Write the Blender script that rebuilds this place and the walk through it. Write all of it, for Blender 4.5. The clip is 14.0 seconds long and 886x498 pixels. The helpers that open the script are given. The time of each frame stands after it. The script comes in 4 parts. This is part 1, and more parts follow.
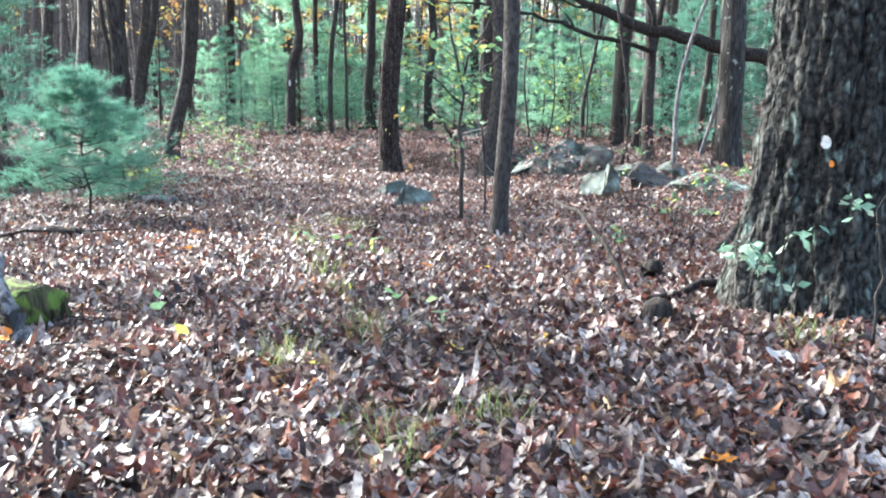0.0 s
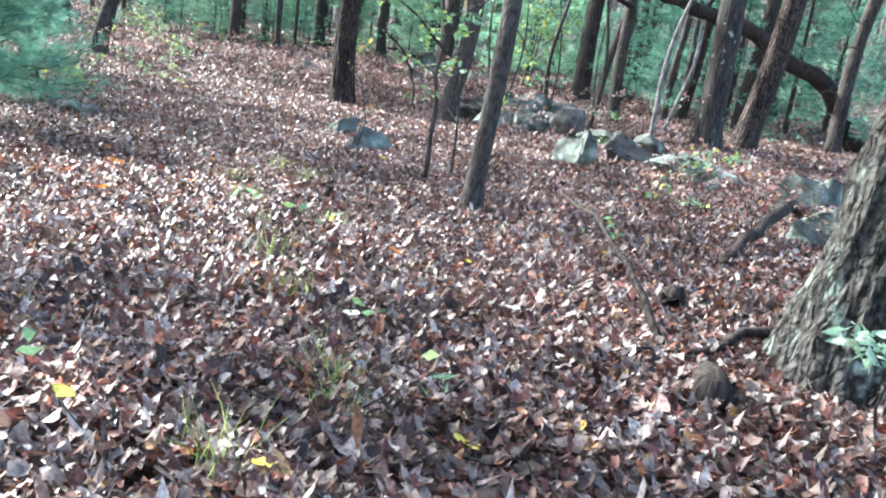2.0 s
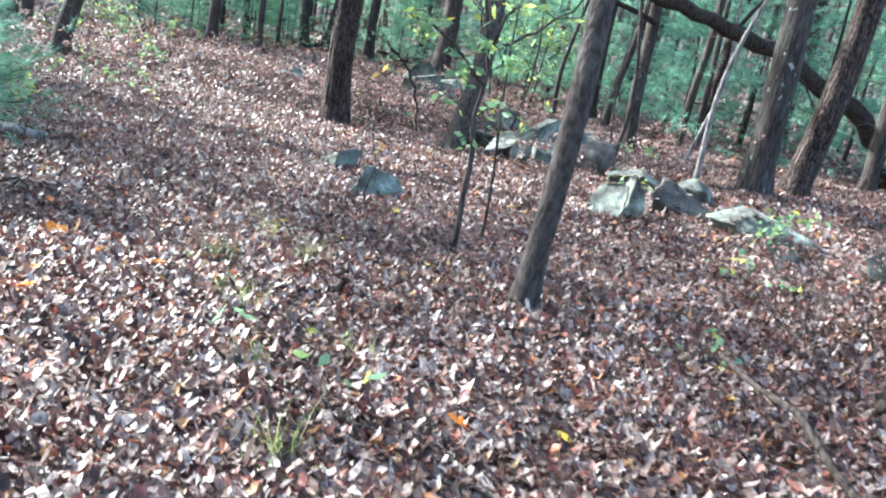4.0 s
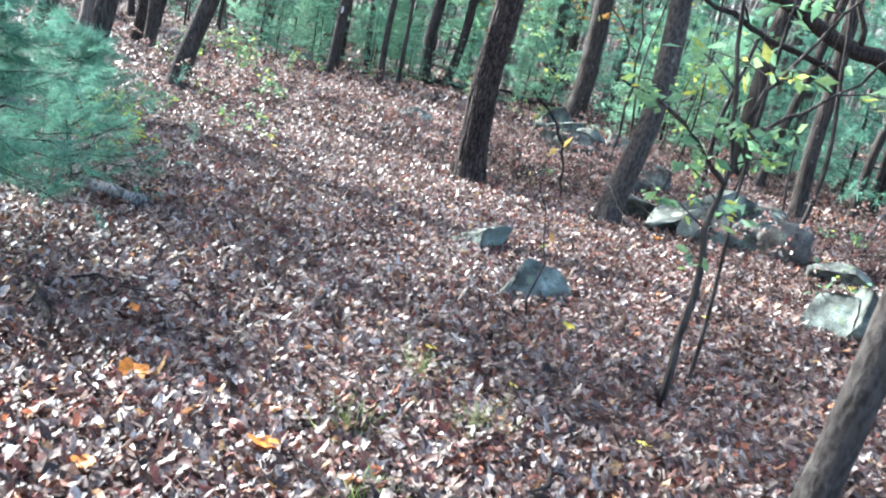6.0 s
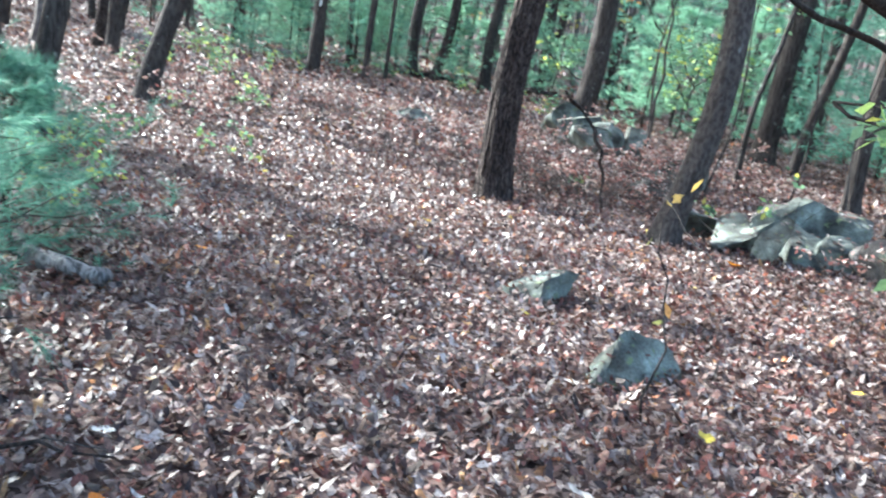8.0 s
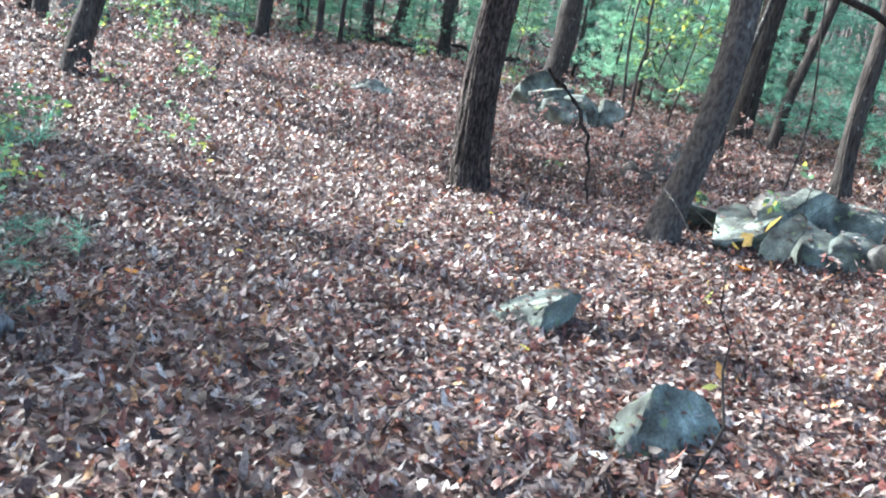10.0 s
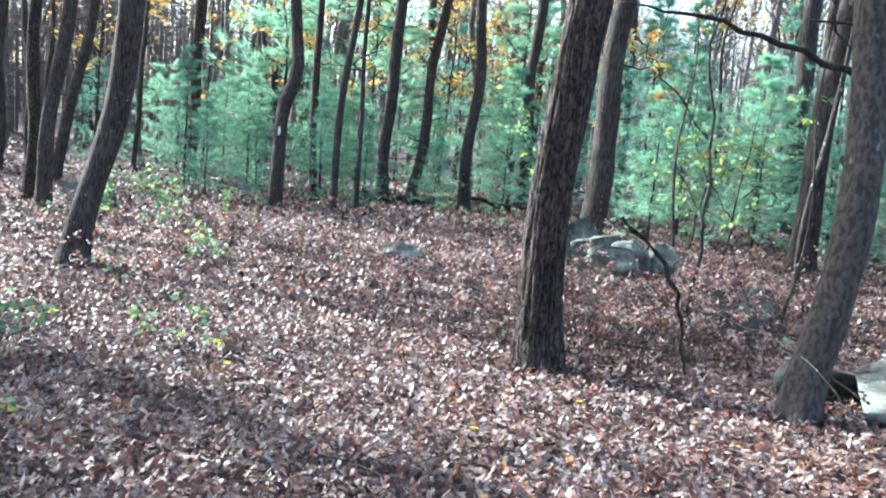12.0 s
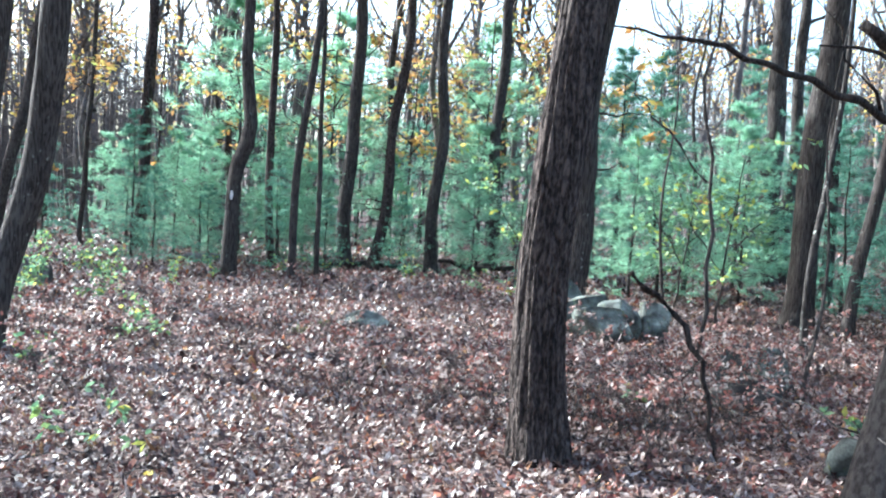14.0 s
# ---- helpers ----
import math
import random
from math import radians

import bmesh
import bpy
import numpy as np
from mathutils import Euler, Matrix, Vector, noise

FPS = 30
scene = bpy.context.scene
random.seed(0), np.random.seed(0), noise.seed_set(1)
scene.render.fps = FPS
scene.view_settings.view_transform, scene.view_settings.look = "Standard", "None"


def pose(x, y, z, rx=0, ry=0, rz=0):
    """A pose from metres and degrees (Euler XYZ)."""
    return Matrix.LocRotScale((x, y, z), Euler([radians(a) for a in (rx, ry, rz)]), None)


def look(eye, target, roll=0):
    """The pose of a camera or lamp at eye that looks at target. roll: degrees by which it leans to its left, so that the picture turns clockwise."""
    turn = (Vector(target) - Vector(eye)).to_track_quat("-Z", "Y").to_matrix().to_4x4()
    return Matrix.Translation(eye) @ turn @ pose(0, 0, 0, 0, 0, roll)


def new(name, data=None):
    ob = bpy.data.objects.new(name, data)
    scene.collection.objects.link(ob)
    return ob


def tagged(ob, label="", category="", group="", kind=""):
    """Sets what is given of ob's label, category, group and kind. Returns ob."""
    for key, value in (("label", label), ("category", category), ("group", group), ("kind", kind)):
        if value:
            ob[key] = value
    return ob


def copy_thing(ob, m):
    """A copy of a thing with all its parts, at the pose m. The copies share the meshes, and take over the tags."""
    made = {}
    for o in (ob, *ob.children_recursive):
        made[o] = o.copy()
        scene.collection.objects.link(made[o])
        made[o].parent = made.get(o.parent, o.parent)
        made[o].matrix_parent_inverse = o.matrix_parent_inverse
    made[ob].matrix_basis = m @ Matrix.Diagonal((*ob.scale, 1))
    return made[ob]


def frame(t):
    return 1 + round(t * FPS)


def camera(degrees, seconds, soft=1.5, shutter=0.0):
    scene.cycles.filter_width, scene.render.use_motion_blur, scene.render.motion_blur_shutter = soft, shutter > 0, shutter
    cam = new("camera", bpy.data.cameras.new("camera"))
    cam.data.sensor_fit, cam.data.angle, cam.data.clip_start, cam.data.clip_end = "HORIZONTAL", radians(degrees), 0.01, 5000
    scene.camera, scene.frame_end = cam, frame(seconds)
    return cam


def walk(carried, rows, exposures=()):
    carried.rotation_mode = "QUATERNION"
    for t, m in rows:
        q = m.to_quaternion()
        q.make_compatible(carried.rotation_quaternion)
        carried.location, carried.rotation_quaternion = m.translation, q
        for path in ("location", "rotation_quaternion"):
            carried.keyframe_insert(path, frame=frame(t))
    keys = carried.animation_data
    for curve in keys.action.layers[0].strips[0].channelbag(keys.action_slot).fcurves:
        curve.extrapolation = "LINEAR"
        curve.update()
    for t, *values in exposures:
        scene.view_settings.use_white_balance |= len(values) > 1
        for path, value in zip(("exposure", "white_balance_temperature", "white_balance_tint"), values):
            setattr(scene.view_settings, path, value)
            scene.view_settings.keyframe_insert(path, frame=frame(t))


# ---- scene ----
cam = camera(55, 14.0, soft=2.0, shutter=0.25)
walk(cam, [
    (0, look((0.000, 0.000, 1.674), (0.002, 2.944, 1.097), 0.23)),
    (0.5, look((-0.038, 0.270, 1.706), (-0.002, 3.214, 1.130), 0.37)),
    (1, look((-0.048, 0.550, 1.715), (0.116, 3.459, 0.998), 3.97)),
    (1.5, look((-0.179, 0.846, 1.774), (0.132, 3.725, 0.990), 8.38)),
    (2, look((-0.276, 1.077, 1.781), (-0.003, 3.953, 0.972), 8.13)),
    (2.2, look((-0.266, 1.215, 1.806), (0.052, 4.058, 0.903), 7.85)),
    (4.3, look((-0.724, 3.039, 1.908), (-0.377, 5.922, 1.155), 10.75)),
    (4.5, look((-0.781, 3.214, 1.902), (-0.472, 6.112, 1.193), 11.32)),
    (5, look((-0.955, 3.633, 1.951), (-0.789, 6.555, 1.289), 9.83)),
    (5.5, look((-1.003, 4.046, 1.924), (-0.919, 6.955, 1.197), 9.12)),
    (6, look((-1.107, 4.460, 1.950), (-1.092, 7.360, 1.180), 11.88)),
    (6.5, look((-1.268, 4.882, 1.975), (-1.260, 7.801, 1.281), 9.75)),
    (7, look((-1.394, 5.286, 1.933), (-1.449, 8.193, 1.193), 9.95)),
    (7.5, look((-1.513, 5.718, 1.925), (-1.733, 8.608, 1.150), 11.69)),
    (8, look((-1.648, 6.046, 1.946), (-1.557, 8.935, 1.141), 9.32)),
    (8.2, look((-1.698, 6.123, 1.935), (-1.468, 8.982, 1.054), 11.11)),
    (10.3, look((-1.859, 7.283, 1.994), (-1.578, 10.128, 1.085), 9.26)),
    (10.5, look((-1.894, 7.455, 1.958), (-1.625, 10.339, 1.175), 8.23)),
    (11, look((-1.988, 7.817, 1.972), (-1.779, 10.768, 1.473), 3.46)),
    (11.5, look((-2.016, 8.136, 1.919), (-1.852, 11.100, 1.488), 3.58)),
    (12, look((-2.132, 8.494, 1.877), (-1.966, 11.462, 1.472), 4.61)),
    (12.5, look((-2.162, 8.825, 1.865), (-1.957, 11.780, 1.392), 3.39)),
    (13, look((-2.065, 9.151, 1.816), (-1.874, 12.114, 1.387), 4.21)),
    (13.5, look((-2.144, 9.444, 1.794), (-1.896, 12.418, 1.488), 2.82)),
    (14, look((-2.136, 9.673, 1.739), (-1.855, 12.655, 1.568), 2.92)),
], exposures=[(0, 2.42, 5950, 2), (5, 2.4, 5750, 1), (10.5, 2.38, 5700, 0), (14, 2.18, 5600, 2)])

# ---- sky and sun ----
SUN_EL, SUN_AZ = 33.0, -56.0      # height above the horizon; turn from +y towards +x
world = bpy.data.worlds.new("sky")
scene.world = world
world.use_nodes = True
wn = world.node_tree
bg = wn.nodes["Background"]
sky = wn.nodes.new("ShaderNodeTexSky")
sky.sky_type, sky.sun_disc = "NISHITA", False
sky.sun_elevation, sky.sun_rotation = radians(SUN_EL), radians(SUN_AZ)
sky.dust_density, sky.ozone_density = 3.0, 1.0
wn.links.new(sky.outputs[0], bg.inputs[0])
bg.inputs[1].default_value = 0.15
sun = new("sun", bpy.data.lights.new("sun", "SUN"))
sun.data.energy, sun.data.angle, sun.data.color = 4.6, radians(0.6), (1.0, 0.97, 0.93)
_d = Vector((math.sin(radians(SUN_AZ)) * math.cos(radians(SUN_EL)), math.cos(radians(SUN_AZ)) * math.cos(radians(SUN_EL)), math.sin(radians(SUN_EL))))
sun.matrix_world = look(_d * 60, (0, 0, 0))


# ---- materials ----
def material(name, rough=0.8, spec=0.3):
    m = bpy.data.materials.new(name)
    m.use_nodes = True
    b = m.node_tree.nodes["Principled BSDF"]
    b.inputs["Roughness"].default_value = rough
    b.inputs["Specular IOR Level"].default_value = spec
    return m, m.node_tree, b


def ramp(nt, stops, source, constant=False):
    r = nt.nodes.new("ShaderNodeValToRGB")
    cr = r.color_ramp
    if constant:
        cr.interpolation = "CONSTANT"
    while len(cr.elements) < len(stops):
        cr.elements.new(0.5)
    for e, (p, c) in zip(cr.elements, stops):
        e.position, e.color = p, (*c, 1)
    nt.links.new(source, r.inputs[0])
    return r.outputs[0]


def tex(nt, kind, scale, stretch=(1, 1, 1), detail=6.0, coords="Object"):
    tc = nt.nodes.new("ShaderNodeTexCoord")
    mp = nt.nodes.new("ShaderNodeMapping")
    mp.inputs["Scale"].default_value = stretch
    nt.links.new(tc.outputs[coords], mp.inputs[0])
    n = nt.nodes.new("ShaderNodeTexNoise" if kind == "noise" else "ShaderNodeTexVoronoi")
    n.inputs["Scale"].default_value = scale
    if kind == "noise":
        n.inputs["Detail"].default_value = detail
    nt.links.new(mp.outputs[0], n.inputs["Vector"])
    return n


def mixed(nt, a, b, fac, mode="MIX"):
    m = nt.nodes.new("ShaderNodeMix")
    m.data_type, m.blend_type = "RGBA", mode
    for sock, v in ((m.inputs[0], fac), (m.inputs[6], a), (m.inputs[7], b)):
        if isinstance(v, bpy.types.NodeSocket):
            nt.links.new(v, sock)
        else:
            sock.default_value = v if isinstance(v, float) else (*v, 1)
    return m.outputs[2]


def bump(nt, b, height, strength, distance):
    n = nt.nodes.new("ShaderNodeBump")
    n.inputs["Strength"].default_value, n.inputs["Distance"].default_value = strength, distance
    nt.links.new(height, n.inputs["Height"])
    nt.links.new(n.outputs[0], b.inputs["Normal"])


def bark_material(name, dark, light, lichen, amount, scale=1.0, run=0.13, plates=0.0, tall=0.22, crackle=0.2):
    m, nt, b = material(name, 0.9, 0.2)
    furrow = tex(nt, "noise", 48 * scale, (1, 1, run), 8)
    patch = tex(nt, "noise", 3.5 * scale, (1, 1, 0.5), 5)
    fleck = tex(nt, "noise", 17 * scale, (1, 1, 0.6), 4)
    base = ramp(nt, [(0.4, dark), (0.58, light)], furrow.outputs[0])
    worn = ramp(nt, [(0.3, (0.55, 0.5, 0.48)), (0.7, (1.1, 1.08, 1.05))], patch.outputs[0])
    base = mixed(nt, base, worn, 0.8, "MULTIPLY")
    spots = ramp(nt, [(amount, (0, 0, 0)), (amount + 0.08, (1, 1, 1))], fleck.outputs[0])
    base = mixed(nt, base, lichen, spots)
    nt.links.new(base, b.inputs[0])
    if plates:
        cell = tex(nt, "voronoi", plates, (1, 1, tall))
        warp = tex(nt, "noise", 7, (1, 1, 0.6), 3)
        push = nt.nodes.new("ShaderNodeVectorMath")
        push.operation = "MULTIPLY_ADD"
        push.inputs[1].default_value = (0.09, 0.09, 0.09)
        nt.links.new(warp.outputs["Color"], push.inputs[0])
        nt.links.new(cell.inputs["Vector"].links[0].from_socket, push.inputs[2])
        nt.links.new(push.outputs[0], cell.inputs["Vector"])
        cell.feature = "DISTANCE_TO_EDGE"
        wob = nt.nodes.new("ShaderNodeMath")
        wob.operation = "MULTIPLY_ADD"
        wob.inputs[1].default_value, wob.inputs[2].default_value = 0.5, -0.2
        nt.links.new(furrow.outputs[0], wob.inputs[0])
        edge = nt.nodes.new("ShaderNodeMath")
        nt.links.new(cell.outputs["Distance"], edge.inputs[0])
        nt.links.new(wob.outputs[0], edge.inputs[1])
        crack = ramp(nt, [(0.02, (0.3, 0.28, 0.28)), (crackle, (1, 1, 1))], edge.outputs[0])
        base = mixed(nt, base, crack, 1.0, "MULTIPLY")
        nt.links.new(base, b.inputs[0])
        bump(nt, b, edge.outputs[0], 1.0, 0.06)
    else:
        bump(nt, b, furrow.outputs[0], 0.9, 0.02)
    return m


def leaf_material(name, stops, translucent=0.3, island=True, rough=0.55, mottled=0.35, damp=0.0):
    m, nt, b = material(name, rough, 0.4)
    if island:
        g = nt.nodes.new("ShaderNodeNewGeometry")
        col = ramp(nt, stops, g.outputs["Random Per Island"])
    else:
        g = nt.nodes.new("ShaderNodeObjectInfo")
        col = ramp(nt, stops, g.outputs["Random"])
    n = tex(nt, "noise", 70, detail=5)
    blotch = ramp(nt, [(0.34, (0.35, 0.3, 0.27)), (0.5, (0.9, 0.88, 0.86)), (0.66, (1.35, 1.33, 1.3))], n.outputs[0])
    col = mixed(nt, col, blotch, mottled, "MULTIPLY")
    if damp:      # older, damper drifts among the dry leaves
        drift = tex(nt, "noise", 1.7, detail=5)
        col = mixed(nt, col, ramp(nt, [(0.38, (0.5, 0.45, 0.43)), (0.52, (1, 0.98, 0.96)), (0.66, (1.25, 1.25, 1.22))], drift.outputs[0]), damp, "MULTIPLY")
    nt.links.new(col, b.inputs[0])
    if translucent:
        tr = nt.nodes.new("ShaderNodeBsdfTranslucent")
        nt.links.new(col, tr.inputs[0])
        mx = nt.nodes.new("ShaderNodeMixShader")
        mx.inputs[0].default_value = translucent
        nt.links.new(b.outputs[0], mx.inputs[1])
        nt.links.new(tr.outputs[0], mx.inputs[2])
        nt.links.new(mx.outputs[0], nt.nodes["Material Output"].inputs[0])
    return m


BARK_OAK = bark_material("furrowed grey oak bark", (0.045, 0.043, 0.04), (0.105, 0.103, 0.096), (0.24, 0.3, 0.26), 0.6, 0.8, 0.75, 21.0, 0.45, 0.3)
BARK_BROWN = bark_material("brown ridged bark", (0.045, 0.036, 0.033), (0.115, 0.09, 0.082), (0.16, 0.15, 0.14), 0.74, 1.0, 0.4, 19.0, 0.07, 0.3)
BARK_DARK = bark_material("dark thin bark", (0.028, 0.024, 0.0225), (0.085, 0.074, 0.069), (0.2, 0.2, 0.18), 0.66)
BARK_GREY = bark_material("smooth grey bark", (0.026, 0.024, 0.023), (0.075, 0.068, 0.065), (0.3, 0.33, 0.3), 0.64)
BARK_SMOOTH = bark_material("smooth grey-brown bark", (0.04, 0.035, 0.033), (0.09, 0.081, 0.077), (0.19, 0.2, 0.19), 0.68, 0.7, 0.5)
# paler than near bark: distance haze and lit twigs are put into the colour
BARK_FAR = bark_material("grey far bark with haze painted in", (0.09, 0.08, 0.078), (0.22, 0.2, 0.19), (0.25, 0.26, 0.25), 0.7)
WOOD_PALE = bark_material("weathered pale wood", (0.09, 0.085, 0.085), (0.3, 0.29, 0.29), (0.3, 0.32, 0.3), 0.7)
WOOD_DARK = bark_material("damp dark wood", (0.016, 0.013, 0.012), (0.06, 0.048, 0.042), (0.1, 0.1, 0.08), 0.7)
MOSSY = bark_material("mossy rotten wood", (0.03, 0.028, 0.015), (0.12, 0.11, 0.06), (0.14, 0.2, 0.04), 0.5)

NEEDLES = leaf_material("white pine needles", [(0.0, (0.045, 0.13, 0.09)), (0.5, (0.125, 0.285, 0.2)), (1.0, (0.27, 0.49, 0.36))], 0.5, mottled=0.0)
# brighter copy of the needles above, with sunlight put into the colour
NEEDLES_SUNLIT = leaf_material("pine needles with sunlight painted in", [(0.0, (0.14, 0.31, 0.2)), (0.5, (0.3, 0.54, 0.36)), (1.0, (0.5, 0.72, 0.5))], 0.55, mottled=0.0)
GREEN_LEAF = leaf_material("light green leaf", [(0.0, (0.12, 0.24, 0.13)), (0.6, (0.24, 0.4, 0.22)), (0.85, (0.36, 0.5, 0.14)), (1.0, (0.6, 0.52, 0.1))], 0.5)
SPROUT_LEAF = leaf_material("pale bluish green leaf", [(0.0, (0.16, 0.3, 0.2)), (0.6, (0.3, 0.46, 0.34)), (1.0, (0.5, 0.6, 0.46))], 0.35)
AUTUMN_LEAF = leaf_material("yellow and orange leaf", [(0.0, (0.5, 0.26, 0.1)), (0.4, (0.6, 0.34, 0.12)), (0.7, (0.6, 0.48, 0.12)), (1.0, (0.35, 0.42, 0.12))], 0.5)
CANOPY_LEAF = leaf_material("fading canopy leaf", [(0.0, (0.2, 0.22, 0.06)), (0.5, (0.4, 0.28, 0.08)), (1.0, (0.42, 0.2, 0.08))], 0.4)
LITTER = leaf_material("dry fallen leaf", [(0.0, (0.03, 0.02, 0.019)), (0.18, (0.075, 0.042, 0.038)), (0.32, (0.2, 0.068, 0.055)), (0.46, (0.19, 0.115, 0.093)), (0.64, (0.25, 0.195, 0.175)), (0.8, (0.34, 0.285, 0.27)), (0.92, (0.52, 0.48, 0.47)), (0.96, (0.38, 0.13, 0.07)), (1.0, (0.42, 0.28, 0.13))], 0.25, rough=0.45, mottled=0.85, damp=0.9)
RED_TWIG_LEAF = leaf_material("withered red-brown leaf", [(0.0, (0.16, 0.065, 0.055)), (0.4, (0.28, 0.12, 0.1)), (0.7, (0.36, 0.27, 0.23)), (1.0, (0.55, 0.48, 0.44))], 0.4, mottled=0.5)
ORANGE = leaf_material("orange leaf", [(0.0, (0.62, 0.2, 0.03)), (1.0, (0.7, 0.28, 0.04))], 0.3, False)
YELLOW = leaf_material("yellow leaf", [(0.0, (0.66, 0.5, 0.06)), (1.0, (0.75, 0.62, 0.14))], 0.3, False)
PALE = leaf_material("pale leaf", [(0.0, (0.6, 0.56, 0.52)), (1.0, (0.72, 0.7, 0.66))], 0.2, False)
GRASS = leaf_material("thin grass", [(0.0, (0.16, 0.24, 0.07)), (0.6, (0.25, 0.33, 0.1)), (1.0, (0.42, 0.42, 0.2))], 0.4)

SOIL, nt, b = material("leaf mould", 0.85, 0.2)
vor = tex(nt, "voronoi", 19.0)
wide = tex(nt, "noise", 0.6, detail=4)
fine = tex(nt, "noise", 40, detail=6)
grey = nt.nodes.new("ShaderNodeSeparateColor")
nt.links.new(vor.outputs["Color"], grey.inputs[0])
col = ramp(nt, [(0.0, (0.03, 0.022, 0.02)), (0.35, (0.1, 0.062, 0.054)), (0.6, (0.16, 0.11, 0.095)), (0.85, (0.25, 0.2, 0.185)), (1.0, (0.36, 0.32, 0.3))], grey.outputs[0])
col = mixed(nt, col, ramp(nt, [(0.3, (0.6, 0.55, 0.55)), (0.7, (1.1, 1.05, 1.0))], wide.outputs[0]), 0.8, "MULTIPLY")
nt.links.new(mixed(nt, col, ramp(nt, [(0.3, (0.5, 0.5, 0.5)), (0.7, (1.2, 1.2, 1.2))], fine.outputs[0]), 0.6, "MULTIPLY"), b.inputs[0])
bump(nt, b, grey.outputs[1], 0.8, 0.03)

STONE, nt, b = material("lichened granite", 0.9, 0.25)
patch, speck, crack = tex(nt, "noise", 4.5, detail=8), tex(nt, "noise", 70, detail=3), tex(nt, "noise", 14, detail=8)
col = ramp(nt, [(0.36, (0.05, 0.05, 0.045)), (0.48, (0.115, 0.125, 0.11)), (0.6, (0.19, 0.215, 0.19)), (0.66, (0.3, 0.34, 0.3))], patch.outputs[0])
col = mixed(nt, col, ramp(nt, [(0.35, (0.6, 0.6, 0.6)), (0.65, (1.2, 1.2, 1.2))], speck.outputs[0]), 0.7, "MULTIPLY")
col = mixed(nt, col, (0.16, 0.19, 0.1), ramp(nt, [(0.6, (0, 0, 0)), (0.7, (1, 1, 1))], crack.outputs[0]))
nt.links.new(col, b.inputs[0])
bump(nt, b, crack.outputs[0], 0.7, 0.03)
STONE_DARK, nt, b = material("dark mossy stone", 0.9, 0.2)
patch, speck = tex(nt, "noise", 6, detail=8), tex(nt, "noise", 60, detail=3)
col = ramp(nt, [(0.35, (0.05, 0.045, 0.042)), (0.6, (0.14, 0.13, 0.12)), (0.72, (0.2, 0.22, 0.17))], patch.outputs[0])
nt.links.new(mixed(nt, col, ramp(nt, [(0.35, (0.6, 0.6, 0.6)), (0.65, (1.2, 1.2, 1.2))], speck.outputs[0]), 0.7, "MULTIPLY"), b.inputs[0])
bump(nt, b, patch.outputs[0], 0.8, 0.03)
BLAZE, nt, b = material("white trail paint", 0.7, 0.3)
n = tex(nt, "noise", 30)
nt.links.new(ramp(nt, [(0.3, (0.5, 0.5, 0.5)), (0.6, (0.82, 0.82, 0.82))], n.outputs[0]), b.inputs[0])


# ---- shapes ----
def ground_z(x, y):
    """Height of the forest floor."""
    x, y = np.asarray(x, float), np.asarray(y, float)
    yy = np.clip(y, 3.0, None)
    z = -0.029 + 1.127 * np.exp(-yy / 6) + 0.01 * np.clip(x, -15, 15) + 0.3 * np.exp(-((x - 5) ** 2 + (y - 12) ** 2) / 9)
    z = z + 0.025 * np.sin(x * 1.7 + 0.6 * y) * np.sin(y * 1.3 - 0.4 * x) + 0.012 * np.sin(x * 5.1 + 1) * np.sin(y * 4.3)
    far = np.clip(np.hypot(x, y - 10) - 30, 0, None)
    return z + 0.0012 * np.minimum(far, 70) ** 2


def gz(x, y):
    return float(ground_z(x, y))


def mesh(name, verts, faces, mat, smooth=True):
    me = bpy.data.meshes.new(name)
    me.from_pydata([tuple(v) for v in verts], [], [tuple(int(i) for i in f) for f in faces])
    me.materials.append(mat)
    if smooth:
        me.polygons.foreach_set("use_smooth", [True] * len(me.polygons))
    me.update()
    return me


def part(name, me, parent, label=""):
    ob = new(name, me)
    ob.parent = parent
    return tagged(ob, label) if label else ob


def thing(name, label, category, group="", at=None, kind=""):
    ob = new(name)
    if at is not None:
        ob.location = at
    return tagged(ob, label, category, group, kind)


def tube(points, radii, sides=8, rough=0.0, seed=0, caps=True):
    """A bent, tapered, uneven limb through the points."""
    verts, faces = [], []
    rnd = random.Random(seed)
    off = rnd.random() * 50
    pts = [Vector(p) for p in points]
    for i, p in enumerate(pts):
        d = (pts[min(i + 1, len(pts) - 1)] - pts[max(i - 1, 0)]).normalized()
        a = d.orthogonal().normalized() if abs(d.z) < 0.8 else Vector((1, 0, 0)).cross(d).normalized()
        c = d.cross(a)
        for k in range(sides):
            w = 2 * math.pi * k / sides
            r = radii[i] * (1 + rough * noise.noise(Vector((math.cos(w) * 2 + off, math.sin(w) * 2, i * 0.35))))
            verts.append(p + (a * math.cos(w) + c * math.sin(w)) * r)
    n = len(pts)
    for i in range(n - 1):
        for k in range(sides):
            k2 = (k + 1) % sides
            faces.append((i * sides + k, i * sides + k2, (i + 1) * sides + k2, (i + 1) * sides + k))
    if caps:
        faces.append(tuple(range(sides))[::-1])
        faces.append(tuple((n - 1) * sides + k for k in range(sides)))
    return verts, faces


def bend(a, b, n, wobble, seed):
    """Points from a to b with a crooked course."""
    rnd = random.Random(seed)
    a, b = Vector(a), Vector(b)
    o = rnd.random() * 90
    out = []
    for i in range(n):
        s = i / (n - 1)
        q = a.lerp(b, s)
        k = wobble * math.sin(math.pi * s) if i not in (0, n - 1) else 0
        out.append(q + Vector((noise.noise((o, s * 3, 0)), noise.noise((o, s * 3, 7)), noise.noise((o, s * 3, 14)))) * k * 2)
    return out


